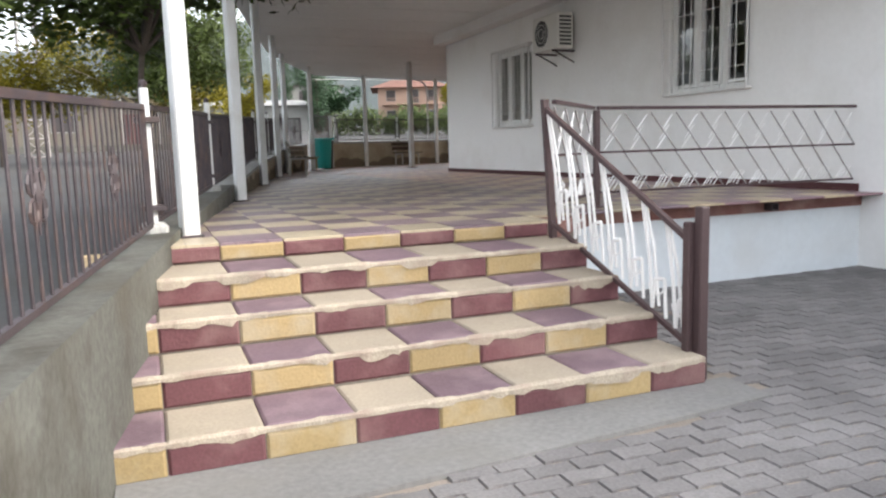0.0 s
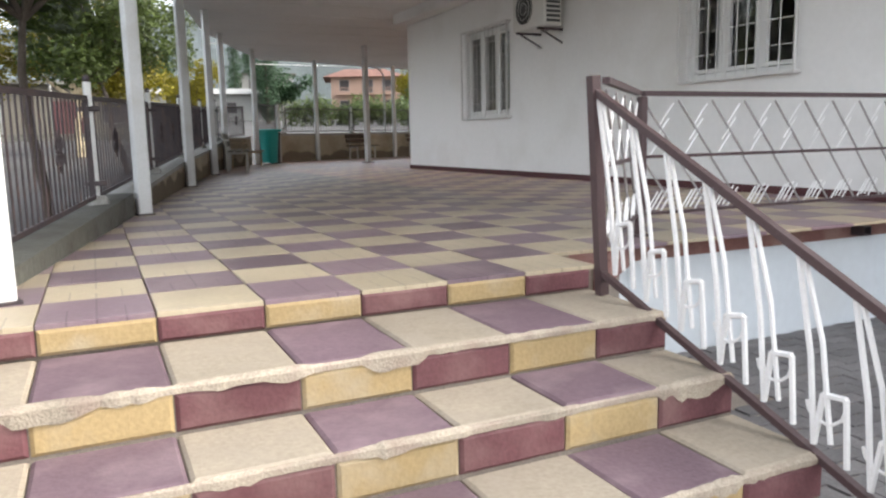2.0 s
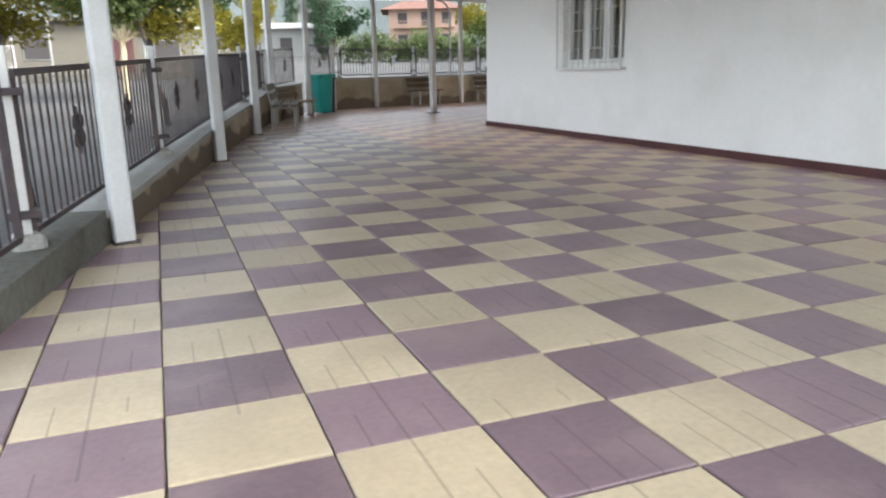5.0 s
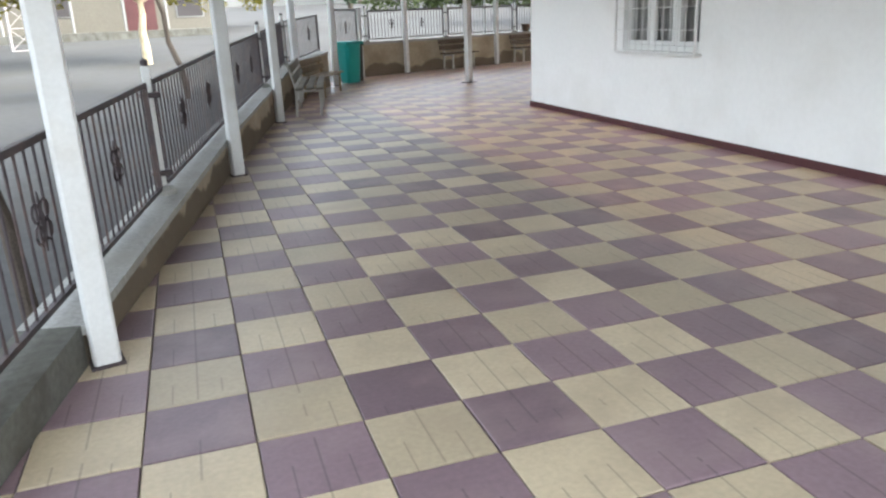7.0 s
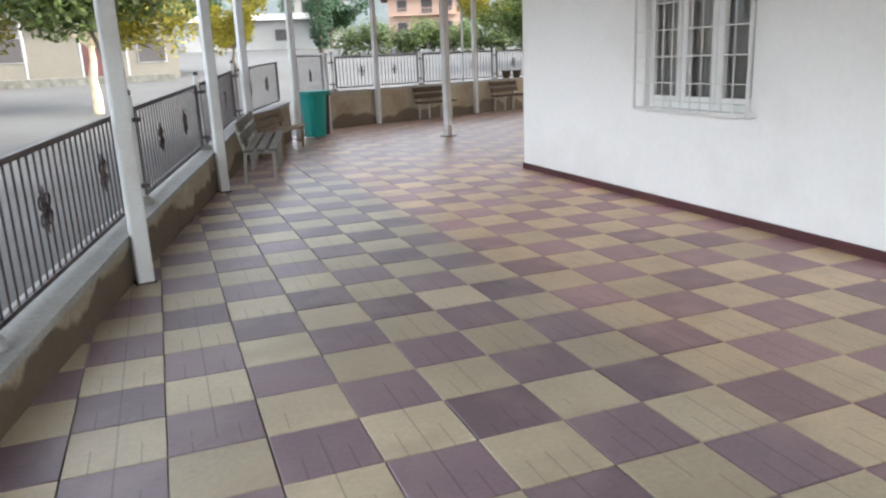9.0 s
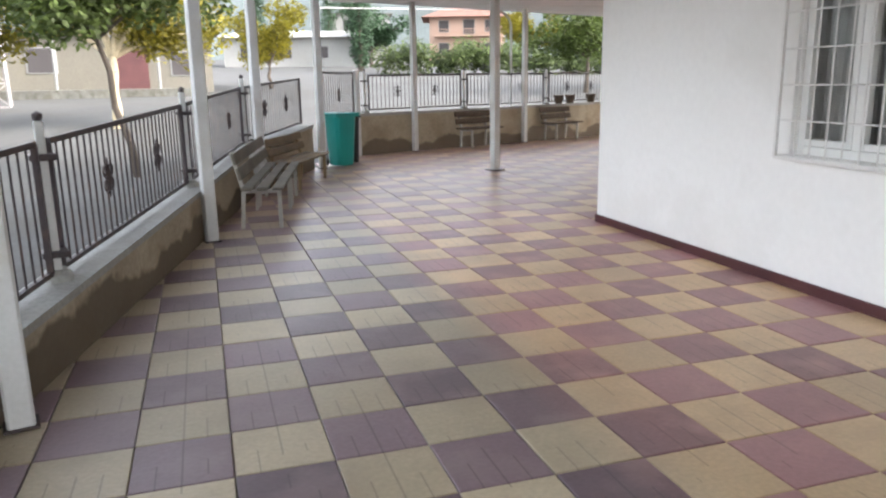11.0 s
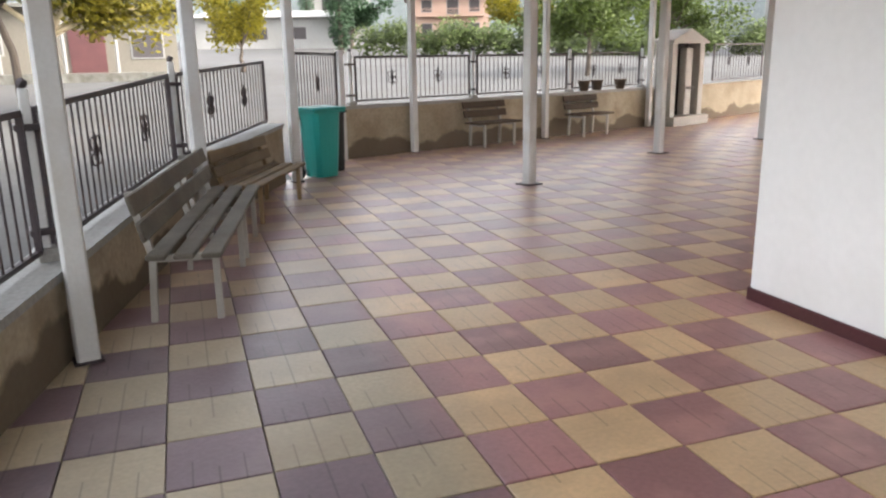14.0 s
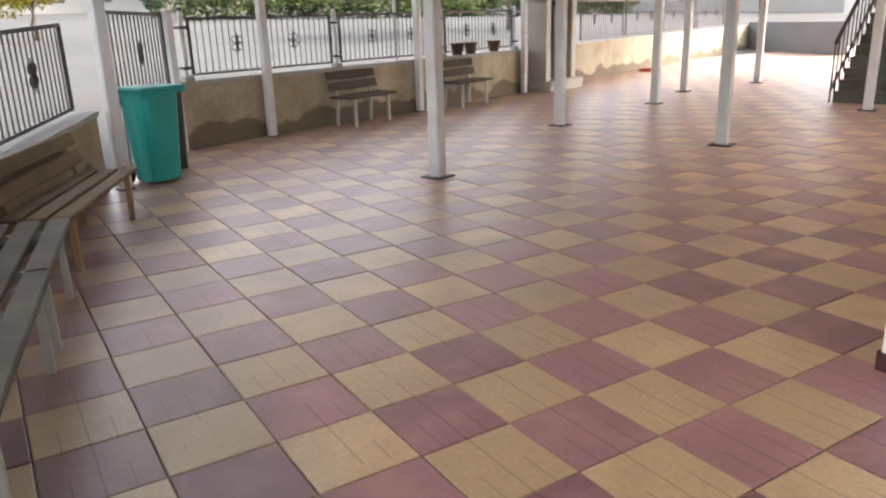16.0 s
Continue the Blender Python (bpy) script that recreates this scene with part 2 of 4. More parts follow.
def leaf_mat(name, col):
    m = mat(name, col, 0.65, 0.25, 0.6, 0.0, isl=0.45)
    n, l = m.node_tree.nodes, m.node_tree.links
    b = n["Principled BSDF"]
    tr = n.new("ShaderNodeBsdfTranslucent")
    l.new(b.inputs["Base Color"].links[0].from_socket, tr.inputs[0])
    mx = n.new("ShaderNodeMixShader")
    mx.inputs[0].default_value = 0.4
    l.new(b.outputs[0], mx.inputs[1]), l.new(tr.outputs[0], mx.inputs[2])
    l.new(mx.outputs[0], n["Material Output"].inputs[0])
    return m


LEAF_Y = leaf_mat("yellow_green_leaves", (0.16, 0.14, 0.014))
LEAF_G = leaf_mat("green_leaves", (0.056, 0.08, 0.016))
LEAF_D = leaf_mat("dark_conifer", (0.03, 0.06, 0.028))
LEAF_H = leaf_mat("hedge_leaves", (0.06, 0.085, 0.022))
GLASS = bpy.data.materials.new("window_glass")
GLASS.use_nodes = True
gb = GLASS.node_tree.nodes["Principled BSDF"]
gb.inputs["Transmission Weight"].default_value, gb.inputs["Roughness"].default_value, gb.inputs["IOR"].default_value = 1.0, 0.02, 1.45


# ---- mesh helpers ----
def box(bm, c, s, rz=0.0, bevel=0.0, rot=None):
    """A box of size s centred at c."""
    m = Matrix.Translation(c) @ (rot if rot else Matrix.Rotation(rz, 4, "Z")) @ Matrix.Diagonal((*s, 1))
    r = bmesh.ops.create_cube(bm, size=1.0, matrix=m)
    if bevel:
        edges = list({e for v in r["verts"] for e in v.link_edges})
        bmesh.ops.bevel(bm, geom=edges, offset=bevel, segments=1, affect="EDGES")
    return bm


def bar(bm, a, b, r=0.01, sides=6, r2=None):
    """A round bar from a to b."""
    a, b = Vector(a), Vector(b)
    d = b - a
    m = Matrix.Translation((a + b) / 2) @ d.to_track_quat("Z", "Y").to_matrix().to_4x4()
    bmesh.ops.create_cone(bm, cap_ends=True, segments=sides, radius1=r, radius2=r if r2 is None else r2, depth=d.length, matrix=m)
    return bm


def sqbar(bm, a, b, w, h=None):
    a, b = Vector(a), Vector(b)
    d = b - a
    h = h or w
    m = d.to_track_quat("X", "Z").to_matrix().to_4x4()
    return box(bm, (a + b) / 2, (d.length, w, h), rot=m)


def part(name, bm, material, parent=None, label=""):
    """Links a bmesh as one mesh object, under parent if given."""
    me = bpy.data.meshes.new(name)
    bm.to_mesh(me)
    bm.free()
    me.materials.append(material)
    ob = new(name, me)
    if parent:
        ob.parent = parent
    if label:
        ob["label"] = label
    return ob


def B():
    return bmesh.new()


def thing(name, loc, rz, label, category, group="", kind=""):
    ob = new(name)
    ob.empty_display_size = 0.1
    ob.matrix_world = pose(*loc, 0, 0, rz)
    return tagged(ob, label, category, group, kind)


def struct(name, bm, material, label, category="structure"):
    return tagged(part(name, bm, material), label, category, "", "structure")


def prism(bm, pts, z0, z1):
    """An upright prism over a polygon; z1 may be a list."""
    n = len(pts)
    tops = z1 if isinstance(z1, (list, tuple)) else [z1] * n
    lo = [bm.verts.new((x, y, z0)) for x, y in pts]
    hi = [bm.verts.new((p[0], p[1], z)) for p, z in zip(pts, tops)]
    bm.faces.new(lo[::-1]), bm.faces.new(hi)
    for i in range(n):
        j = (i + 1) % n
        bm.faces.new((lo[i], lo[j], hi[j], hi[i]))
    bmesh.ops.recalc_face_normals(bm, faces=bm.faces)
    return bm


# ---- plan ----
T, OX, OY = 0.4, 1.5, 4.82
GZ = -0.765
# stair edges, from the terrace down: plan line of each nosing and its level
YS, ZS = [OY, 4.283, 3.915, 3.52, 3.108], [0.0, -0.118, -0.278, -0.442, -0.605, GZ]
# inner face of the boundary wall: x, y, top of wall
LEFT = [(-0.85, 0.0, -0.13), (-0.28, 3.2, -0.02), (0.09, 5.25, 0.07), (0.83, 8.98, 0.2), (1.70, 13.2, 0.37), (2.60, 17.14, 0.51), (3.33, 20.2, 0.66), (4.55, 23.0, 0.79)]
FAR = [(5.75, 25.02, 0.87), (7.13, 25.58, 0.87), (10.2, 26.62, 0.88), (13.6, 27.85, 0.9), (13.65, 27.87, 0.92), (16.0, 28.9, 0.93), (21.0, 31.1, 0.97), (30.0, 34.46, 1.02)]
# the hall runs on unseen to BY0, added length that shades the stairs
BX, BY0, BY1 = 6.68, -3.0, 16.65
CEIL = 3.15


def ground_z(y):
    if y < 30:
        return GZ if y < 6 else GZ + (y - 6) * 0.028
    return min(5.2, -0.113 + (y - 30) * 0.052)


# ---- ground ----
bm = B()
ys = [-400, -60, -10, 0, 6, 10, 14, 18, 22, 26, 30, 45, 60, 90, 132, 400, 1500]
xs = [-1500, -300, -60, -20, -8, -2, 6, 14, 30, 60, 300, 1500]
grid = [[bm.verts.new((x, y, ground_z(y) - 0.03)) for x in xs] for y in ys]
for j in range(len(ys) - 1):
    for i in range(len(xs) - 1):
        bm.faces.new((grid[j][i], grid[j][i + 1], grid[j + 1][i + 1], grid[j + 1][i]))
struct("ground", bm, YARD, "pale worn concrete yard around the terrace", "ground")

# cement apron at the foot of the stairs
bm = prism(B(), [(-0.3, 2.55), (2.82, 2.8), (2.82, 3.14), (-0.3, 3.14)], GZ - 0.1, GZ + 0.012)
struct("pavement_apron", bm, APRON, "smooth grey cement strip at the foot of the stairs", "pavement")

# ---- floor slab ----
floor_poly = [(-0.05, 4.85), (2.72, 4.85), (3.45, 5.5), (BX + 8, 5.5), (40, 20), (40, 40), (30, 34.6), (21, 31.2), (13.6, 27.95), (5.75, 25.15), (4.5, 23.0), (3.3, 20.2), (2.55, 17.14), (1.65, 13.2), (0.8, 8.98)]
bm = prism(B(), floor_poly, GZ - 0.2, -0.022)
floor_ob = struct("floor", bm, MORTAR, "terrace floor of yellow and purple chequered cement tiles", "floor")

# ---- stairs ----
SX0, SX1 = -0.5, 2.66
bm = B()
for k in range(1, 5):
    z, y0 = ZS[k], YS[k]
    prism(bm, [(SX0, y0 + 0.01), (SX1, y0 + 0.01), (SX1, 4.86), (SX0, 4.86)], GZ - 0.1, z - 0.02)
stairs = struct("stairs", bm, MORTAR, "five steps clad in chequered yellow and maroon tiles with worn edges", "stairs")

# ---- building ----
W = [("window_1", 12.45, 13.95, 0.96, 2.42), ("window_2", 7.05, 8.52, 1.2, 2.68)]
bm = B()
TH = 0.25


def wall_box(bm, y0, y1, z0, z1):
    box(bm, (BX + TH / 2, (y0 + y1) / 2, (z0 + z1) / 2), (TH, y1 - y0, z1 - z0))


for y0, y1 in ((BY0, 7.05), (8.52, 12.45), (13.95, BY1)):
    wall_box(bm, y0, y1, GZ, 3.6)
for _, y0, y1, z0, z1 in W:
    wall_box(bm, y0, y1, GZ, z0)
    wall_box(bm, y0, y1, z1, 3.6)
struct("wall_west", bm, WALLW, "smooth white painted wall of the hall", "wall")
bm = box(B(), (BX + 3.0, BY1 - TH / 2, 1.4), (5.5, TH, 4.4))
struct("wall_north", bm, WALLW, "smooth white painted end wall of the hall", "wall")
bm = box(box(B(), (BX + 3.0, BY0 + TH / 2, 1.4), (5.5, TH, 4.4)), (BX + 5.9, (BY0 + BY1) / 2, 1.4), (0.25, BY1 - BY0, 4.4))
struct("wall_south", bm, WALLW, "plain white unseen outer walls of the hall, set far south to shade the stairs", "wall")
bm = box(B(), (BX + 2.95, (BY0 + BY1) / 2, 3.68), (6.3, BY1 - BY0 + 0.3, 0.14))
struct("roof", bm, CONC, "flat concrete roof of the hall", "roof")
bm = box(B(), (BX + 2.6, (BY0 + BY1) / 2, 0.02), (4.6, BY1 - BY0 - 0.6, 0.04))
struct("floor_inside", bm, DARKROOM, "dark floor inside the hall", "floor")
# unseen wall, added to block sky light and darken the far floor
bm = box(B(), (19.55, 13.9, 1.45), (0.3, 17.0, 3.3))
struct("wall_east", bm, WALLW, "plain white unseen wall added beside the outer stairs to block light", "wall")
# skirting
bm = box(B(), (BX - 0.011, (5.5 + BY1) / 2, 0.035), (0.022, BY1 - 5.5 + 0.02, 0.09), bevel=0.004)
box(bm, (BX + 2.7, BY1 + 0.011, 0.035), (5.4, 0.022, 0.09), bevel=0.004)
struct("baseboard", bm, SKIRT, "thin dark maroon skirting along the white wall", "baseboard")


def window(name, y0, y1, z0, z1, label, curtain):
    """Three-light PVC window in the wall, with a welded white grille in front."""
    w = thing(name, (BX, (y0 + y1) / 2, z0), 0, label, "window", "", "structure")
    h, L = z1 - z0, y1 - y0
    x = 0.1
    bm = B()
    for yy in (-L / 2 + 0.03, L / 2 - 0.03):
        box(bm, (x, yy, h / 2), (0.07, 0.06, h), bevel=0.005)
    for zz in (0.03, h - 0.03):
        box(bm, (x, 0, zz), (0.07, L - 0.12, 0.06), bevel=0.005)
    for yy in (-L / 6, L / 6):
        box(bm, (x, yy, h / 2), (0.065, 0.06, h - 0.12), bevel=0.005)
    part("window_frame", bm, PVC, w)
    for k in (-1, 0, 1):
        yy = k * L / 3
        bm = B()
        s = L / 3 - 0.06
        for d in (-1, 1):
            box(bm, (x - 0.012, yy + d * (s / 2 - 0.02), h / 2), (0.06, 0.045, h - 0.13), bevel=0.004)
            box(bm, (x - 0.012, yy, h / 2 + d * (h / 2 - 0.088)), (0.06, s - 0.09, 0.045), bevel=0.004)
        part("sash", bm, PVC, w)
        g = part("pane", box(B(), (x + 0.005, yy, h / 2), (0.006, s - 0.08, h - 0.2)), GLASS, w)
        g.visible_shadow = False
        if curtain:
            bm = B()
            n = 26
            ww = s + 0.02
            vs = [[bm.verts.new((x + 0.12 + 0.018 * math.sin(i * 1.55 + k), yy - ww / 2 + ww * i / n, zz)) for zz in (0.02, h - 0.02)] for i in range(n + 1)]
            for i in range(n):
                bm.faces.new((vs[i][0], vs[i + 1][0], vs[i + 1][1], vs[i][1]))
            bmesh.ops.solidify(bm, geom=bm.faces[:], thickness=0.003)
            part("curtain", bm, CURT, w, "sheer grey-white curtain hanging in folds")
    part("window_sill", box(B(), (-0.005, 0, -0.018), (0.16, L + 0.06, 0.035), bevel=0.006), PVC, w)
    # grille cage standing off the wall
    gx = -0.085
    e = 0.045
    bm = B()
    for zz in (-0.02, h + 0.02):
        sqbar(bm, (gx, -L / 2 - e, zz), (gx, L / 2 + e, zz), 0.022)
        for yy in (-L / 2 - e, L / 2 + e):
            sqbar(bm, (gx, yy, zz), (0.0, yy, zz), 0.02)
    for yy in (-L / 2 - e, L / 2 + e):
        sqbar(bm, (gx, yy, -0.02), (gx, yy, h + 0.02), 0.022)
    part("grille_frame", bm, WHITEM, w, "white welded grille frame")
    nb = 11
    for i in range(1, nb):
        yy = -L / 2 + L * i / nb
        part("grille_bar", bar(B(), (gx, yy, -0.02), (gx, yy, h + 0.02), 0.006), WHITEM, w)
    for i in range(1, 6):
        zz = h * i / 6
        part("grille_rail", bar(B(), (gx + 0.009, -L / 2 - e, zz), (gx + 0.009, L / 2 + e, zz), 0.006), WHITEM, w)
    return w


window("window_1", *W[0][1:], "white three-light window with drawn curtains behind a white grille", True)
window("window_2", *W[1][1:], "white three-light window with dark glass behind a white grille", False)

# ---- canopy ----
bm = B()
# east end to x=24.5 is added length that shades the far floor
edge = [(-0.35, 4.2), (0.58, 8.98), (1.45, 13.2), (2.35, 17.14), (3.1, 20.2), (4.3, 23.2), (5.45, 25.6), (10.3, 27.3), (15.3, 29.2), (24.5, 32.8), (24.5, 15.0), (BX + 6.2, 15.0), (BX + 6.2, BY1 + 0.01)]
poly = edge + [(BX - 0.004, BY1 + 0.01), (BX - 0.004, 4.2)]
prism(bm, poly, CEIL, CEIL + 0.16)
# shallow seams between the soffit sheets
for k in range(0, 19):
    y = 5.0 + k * 1.22
    x0 = -0.1 + (y - 5) * 0.205 if y < 23 else 5.4
    x1 = BX - 0.32 if y < BY1 else 20.5
    sqbar(bm, (x0, y, CEIL - 0.003), (x1, y, CEIL - 0.003), 0.035, 0.012)
for a, b in zip(edge[:9], edge[1:10]):
    sqbar(bm, (*a, CEIL + 0.09), (*b, CEIL + 0.09), 0.06, 0.14)
struct("ceiling", bm, SOFFIT, "pale metal-sheet soffit of the canopy over the terrace", "ceiling")
bm = box(B(), (BX - 0.16, (4.2 + BY1) / 2 - 0.2, 3.05), (0.31, BY1 - 4.2 + 0.4, 0.2), bevel=0.008)
struct("trim_beam", bm, WALLW, "white beam where the canopy meets the wall", "beam")


def roof_post(x, y, w, z0=0.0, plate=True, label="white square steel post carrying the canopy"):
    p = thing("canopy_post", (x, y, z0), 13 if x < 5 else 20, label, "post", "canopy posts")
    part("shaft", box(B(), (0, 0, (CEIL - z0) / 2), (w, w, CEIL - z0), bevel=0.012), POSTW, p)
    part("base_plate", box(B(), (0, 0, 0.008), (w + (0.12 if plate else 0.03),) * 2 + (0.016,), bevel=0.003), DARKM, p, "dark steel base plate")
    return p


for x, y in ((0.15, 5.3), (0.91, 8.98), (1.79, 13.21), (2.69, 17.14), (3.42, 20.2), (4.7, 23.0)):
    roof_post(x, y, 0.118, plate=False)
for x, y in ((7.13, 25.47), (10.2, 26.5), (13.42, 27.66)):
    roof_post(x, y, 0.11, plate=False)
for x, y in ((7.41, 21.45), (10.73, 23.42), (13.7, 24.34), (15.7, 25.4), (18.1, 25.45), (10.96, 20.8), (15.05, 21.35)):
    roof_post(x, y, 0.13, label="white square steel post standing free on the tiled floor")


# ---- boundary wall ----
def offset_line(line, d):
    out = []
    for i, p in enumerate(line):
        a, b = line[max(i - 1, 0)], line[min(i + 1, len(line) - 1)]
        t = Vector((b[0] - a[0], b[1] - a[1])).normalized()
        out.append((p[0] - t.y * d, p[1] + t.x * d, p[2]))
    return out


def wall_run(bm, line, d0, d1, lift0, lift1, base=None):
    a, b = offset_line(line, d0), offset_line(line, d1)
    rows = []
    for p, q in zip(a, b):
        zb = GZ - 0.2 if base is None else p[2] + base
        rows.append([bm.verts.new(v) for v in ((p[0], p[1], zb), (p[0], p[1], p[2] + lift0), (q[0], q[1], q[2] + lift1), (q[0], q[1], zb))])
    for r, s in zip(rows, rows[1:]):
        for k in range(4):
            bm.faces.new((r[k], r[(k + 1) % 4], s[(k + 1) % 4], s[k]))
    bm.faces.new(rows[0]), bm.faces.new(rows[-1][::-1])
    bmesh.ops.recalc_face_normals(bm, faces=bm.faces)
    return bm


struct("wall_boundary", wall_run(B(), LEFT[:4], 0.0, 0.27, 0.0, 0.0), CONC, "low weathered concrete wall along the terrace edge", "wall")
struct("wall_boundary_upper", wall_run(B(), LEFT[3:], 0.0, 0.25, -0.05, -0.05), PLASTER, "low damp-stained plastered wall behind the benches", "wall")
struct("trim_coping", wall_run(B(), LEFT[3:], -0.025, 0.28, 0.0, 0.0, -0.048), CAP, "rough whitewashed coping on the low wall", "coping")
struct("wall_far", wall_run(B(), FAR, 0.0, 0.22, -0.06, -0.06), PLASTER, "low damp-stained plastered wall at the end of the terrace", "wall")
struct("trim_coping_far", wall_run(B(), FAR[:4], -0.03, 0.25, 0.0, 0.0, -0.058), CAP, "pale coping on the far low wall", "coping")
# grey end wall
bm = prism(B(), [(30.0, 34.46), (27.95, 29.44), (28.18, 29.35), (30.23, 34.37)], -0.1, 1.08)
struct("wall_end", bm, mat("dark_grey_render", (0.13, 0.13, 0.13), 0.85, 0.1, 2, 0.2), "low dark grey rendered wall at the end of the yard", "wall")


# ---- iron fence ----
def ornament(bm, c, t):
    """A small wrought scroll: four rings about a spindle, in the panel's plane."""
    c, t = Vector(c), Vector(t)
    up = Vector((0, 0, 1))
    for su in (-1, 1):
        for st in (-1, 1):
            m = c + up * 0.05 * su + t * 0.05 * st
            pts = [m + t * 0.042 * math.cos(a) + up * 0.045 * math.sin(a) for a in [k * math.tau / 8 for k in range(8)]]
            for p, q in zip(pts, pts[1:] + pts[:1]):
                bar(bm, p, q, 0.007, 4)
    bar(bm, c - up * 0.14, c, 0.004, 5, 0.02)
    bar(bm, c, c + up * 0.14, 0.02, 5, 0.004)
    return bm


def fence(label):
    return thing("iron_fence", (0, 0, 0), 0, label, "fence", "terrace fences")


def fence_panel(f, a, b, za, zb, h=0.74, step=0.105):
    """One welded panel between two plan points; it follows the wall's slope."""
    a3, b3 = Vector((a[0], a[1], za)), Vector((b[0], b[1], zb))
    d = b3 - a3
    t = d.normalized()
    up = Vector((0, 0, h))
    bm = B()
    sqbar(bm, a3, b3, 0.028)
    sqbar(bm, a3 + up, b3 + up, 0.032, 0.034)
    sqbar(bm, a3, a3 + up, 0.035)
    sqbar(bm, b3, b3 + up, 0.035)
    fr = part("fence_panel", bm, DARKM, f)
    n = max(3, round(d.length / step))
    for i in range(1, n):
        p = a3 + d * (i / n)
        part("fence_bar", bar(B(), p, p + up, 0.0075, 5), DARKM, fr)
    for q in ((0.3, 0.7) if d.length > 1.4 else (0.5,)):
        part("scroll_ornament", ornament(B(), a3 + d * q + up * 0.52, t), DARKM, fr)


def fence_post(f, x, y, z, h=0.92, w=0.05):
    o = Vector((x, y, z))
    p = part("fence_post", box(B(), o + Vector((0, 0, h / 2)), (w, w, h), rz=0.23, bevel=0.006), POSTW, f, "white iron post with a dark finial")
    bm = B()
    bmesh.ops.create_icosphere(bm, subdivisions=1, radius=0.032, matrix=Matrix.Translation(o + Vector((0, 0, h + 0.025))))
    part("finial", bm, DARKM, p)
    for zz in (0.16, h - 0.2):
        part("bracket", box(B(), o + Vector((0, 0, zz)), (w + 0.09, w + 0.09, 0.035), rz=0.23, bevel=0.004), DARKM, p)
    part("concrete_foot", box(B(), o + Vector((0, 0, 0.02)), (0.15, 0.16, 0.09), rz=0.3, bevel=0.025), CAP, p, "lump of pale concrete")


def along(line, s):
    """The point at length s of a polyline of x, y, z."""
    for p, q in zip(line, line[1:]):
        L = math.hypot(q[0] - p[0], q[1] - p[1])
        if s <= L:
            k = s / L
            return tuple(u + (v - u) * k for u, v in zip(p, q))
        s -= L
    return line[-1]


def length(line):
    return sum(math.hypot(q[0] - p[0], q[1] - p[1]) for p, q in zip(line, line[1:]))


fl = offset_line(LEFT, 0.14)
total = length(fl)
fence_left = fence("dark iron fence with scroll ornaments on the low wall")
stops = [0.0, 2.02, 5.18, 8.33, 11.45, 14.58, 17.75, 20.78, total - 0.12]
for k, q in enumerate(stops):
    x, y, z = along(fl, q)
    if 0 < k < len(stops) - 1:
        fence_post(fence_left, x, y, z)
    if k < len(stops) - 1:
        a, b = along(fl, q + 0.09), along(fl, stops[k + 1] - 0.09)
        fence_panel(fence_left, a, b, a[2] + 0.06, b[2] + 0.06)
ff = offset_line(FAR, 0.11)
fence_far = fence("dark iron fence on the far low wall")
stops = [0.3, 3.0, 5.65, 8.1]
for k, q in enumerate(stops):
    x, y, z = along(ff, q)
    fence_post(fence_far, x, y, z, 0.86)
    if k < len(stops) - 1:
        a, b = along(ff, q + 0.1), along(ff, stops[k + 1] - 0.1)
        fence_panel(fence_far, a, b, a[2] + 0.07, b[2] + 0.07, 0.7, 0.105)
stops = [11.4, 14.4, 17.4, 20.4, 23.4]
fence_back = fence("dark iron fence on the stained wall past the fountain")
for q0, q1 in zip(stops, stops[1:]):
    a, b = along(ff, q0), along(ff, q1 - 0.2)
    fence_panel(fence_back, a, b, a[2] + 0.02, b[2] + 0.02, 0.9, 0.16)

# gate beside the bin
g = thing("gate", (4.78, 23.2, 0.03), 0, "narrow dark iron gate with one scroll ornament", "gate")
d = Vector((0.92, 1.78, 0))
bm = B()
for z in (0.05, 0.8, 1.66):
    sqbar(bm, (0, 0, z), d + Vector((0, 0, z)), 0.035)
for k in (0, 1):
    sqbar(bm, d * k, d * k + Vector((0, 0, 1.69)), 0.04)
part("gate_frame", bm, DARKM, g)
for i in range(1, 15):
    p = d * i / 15
    part("gate_bar", bar(B(), p + Vector((0, 0, 0.06)), p + Vector((0, 0, 1.66)), 0.009, 5), DARKM, g)
part("scroll_ornament", ornament(B(), d * 0.5 + Vector((0, 0, 1.24)), d.normalized()), DARKM, g)
roof = thing("gate_post", (5.76, 24.93, 0), 20, "white iron gate post", "post")
part("shaft", box(B(), (0, 0, 0.86), (0.09, 0.09, 1.72), bevel=0.01), POSTW, roof)
part("cap", box(B(), (0, 0, 1.73), (0.11, 0.11, 0.03), bevel=0.008), POSTW, roof)


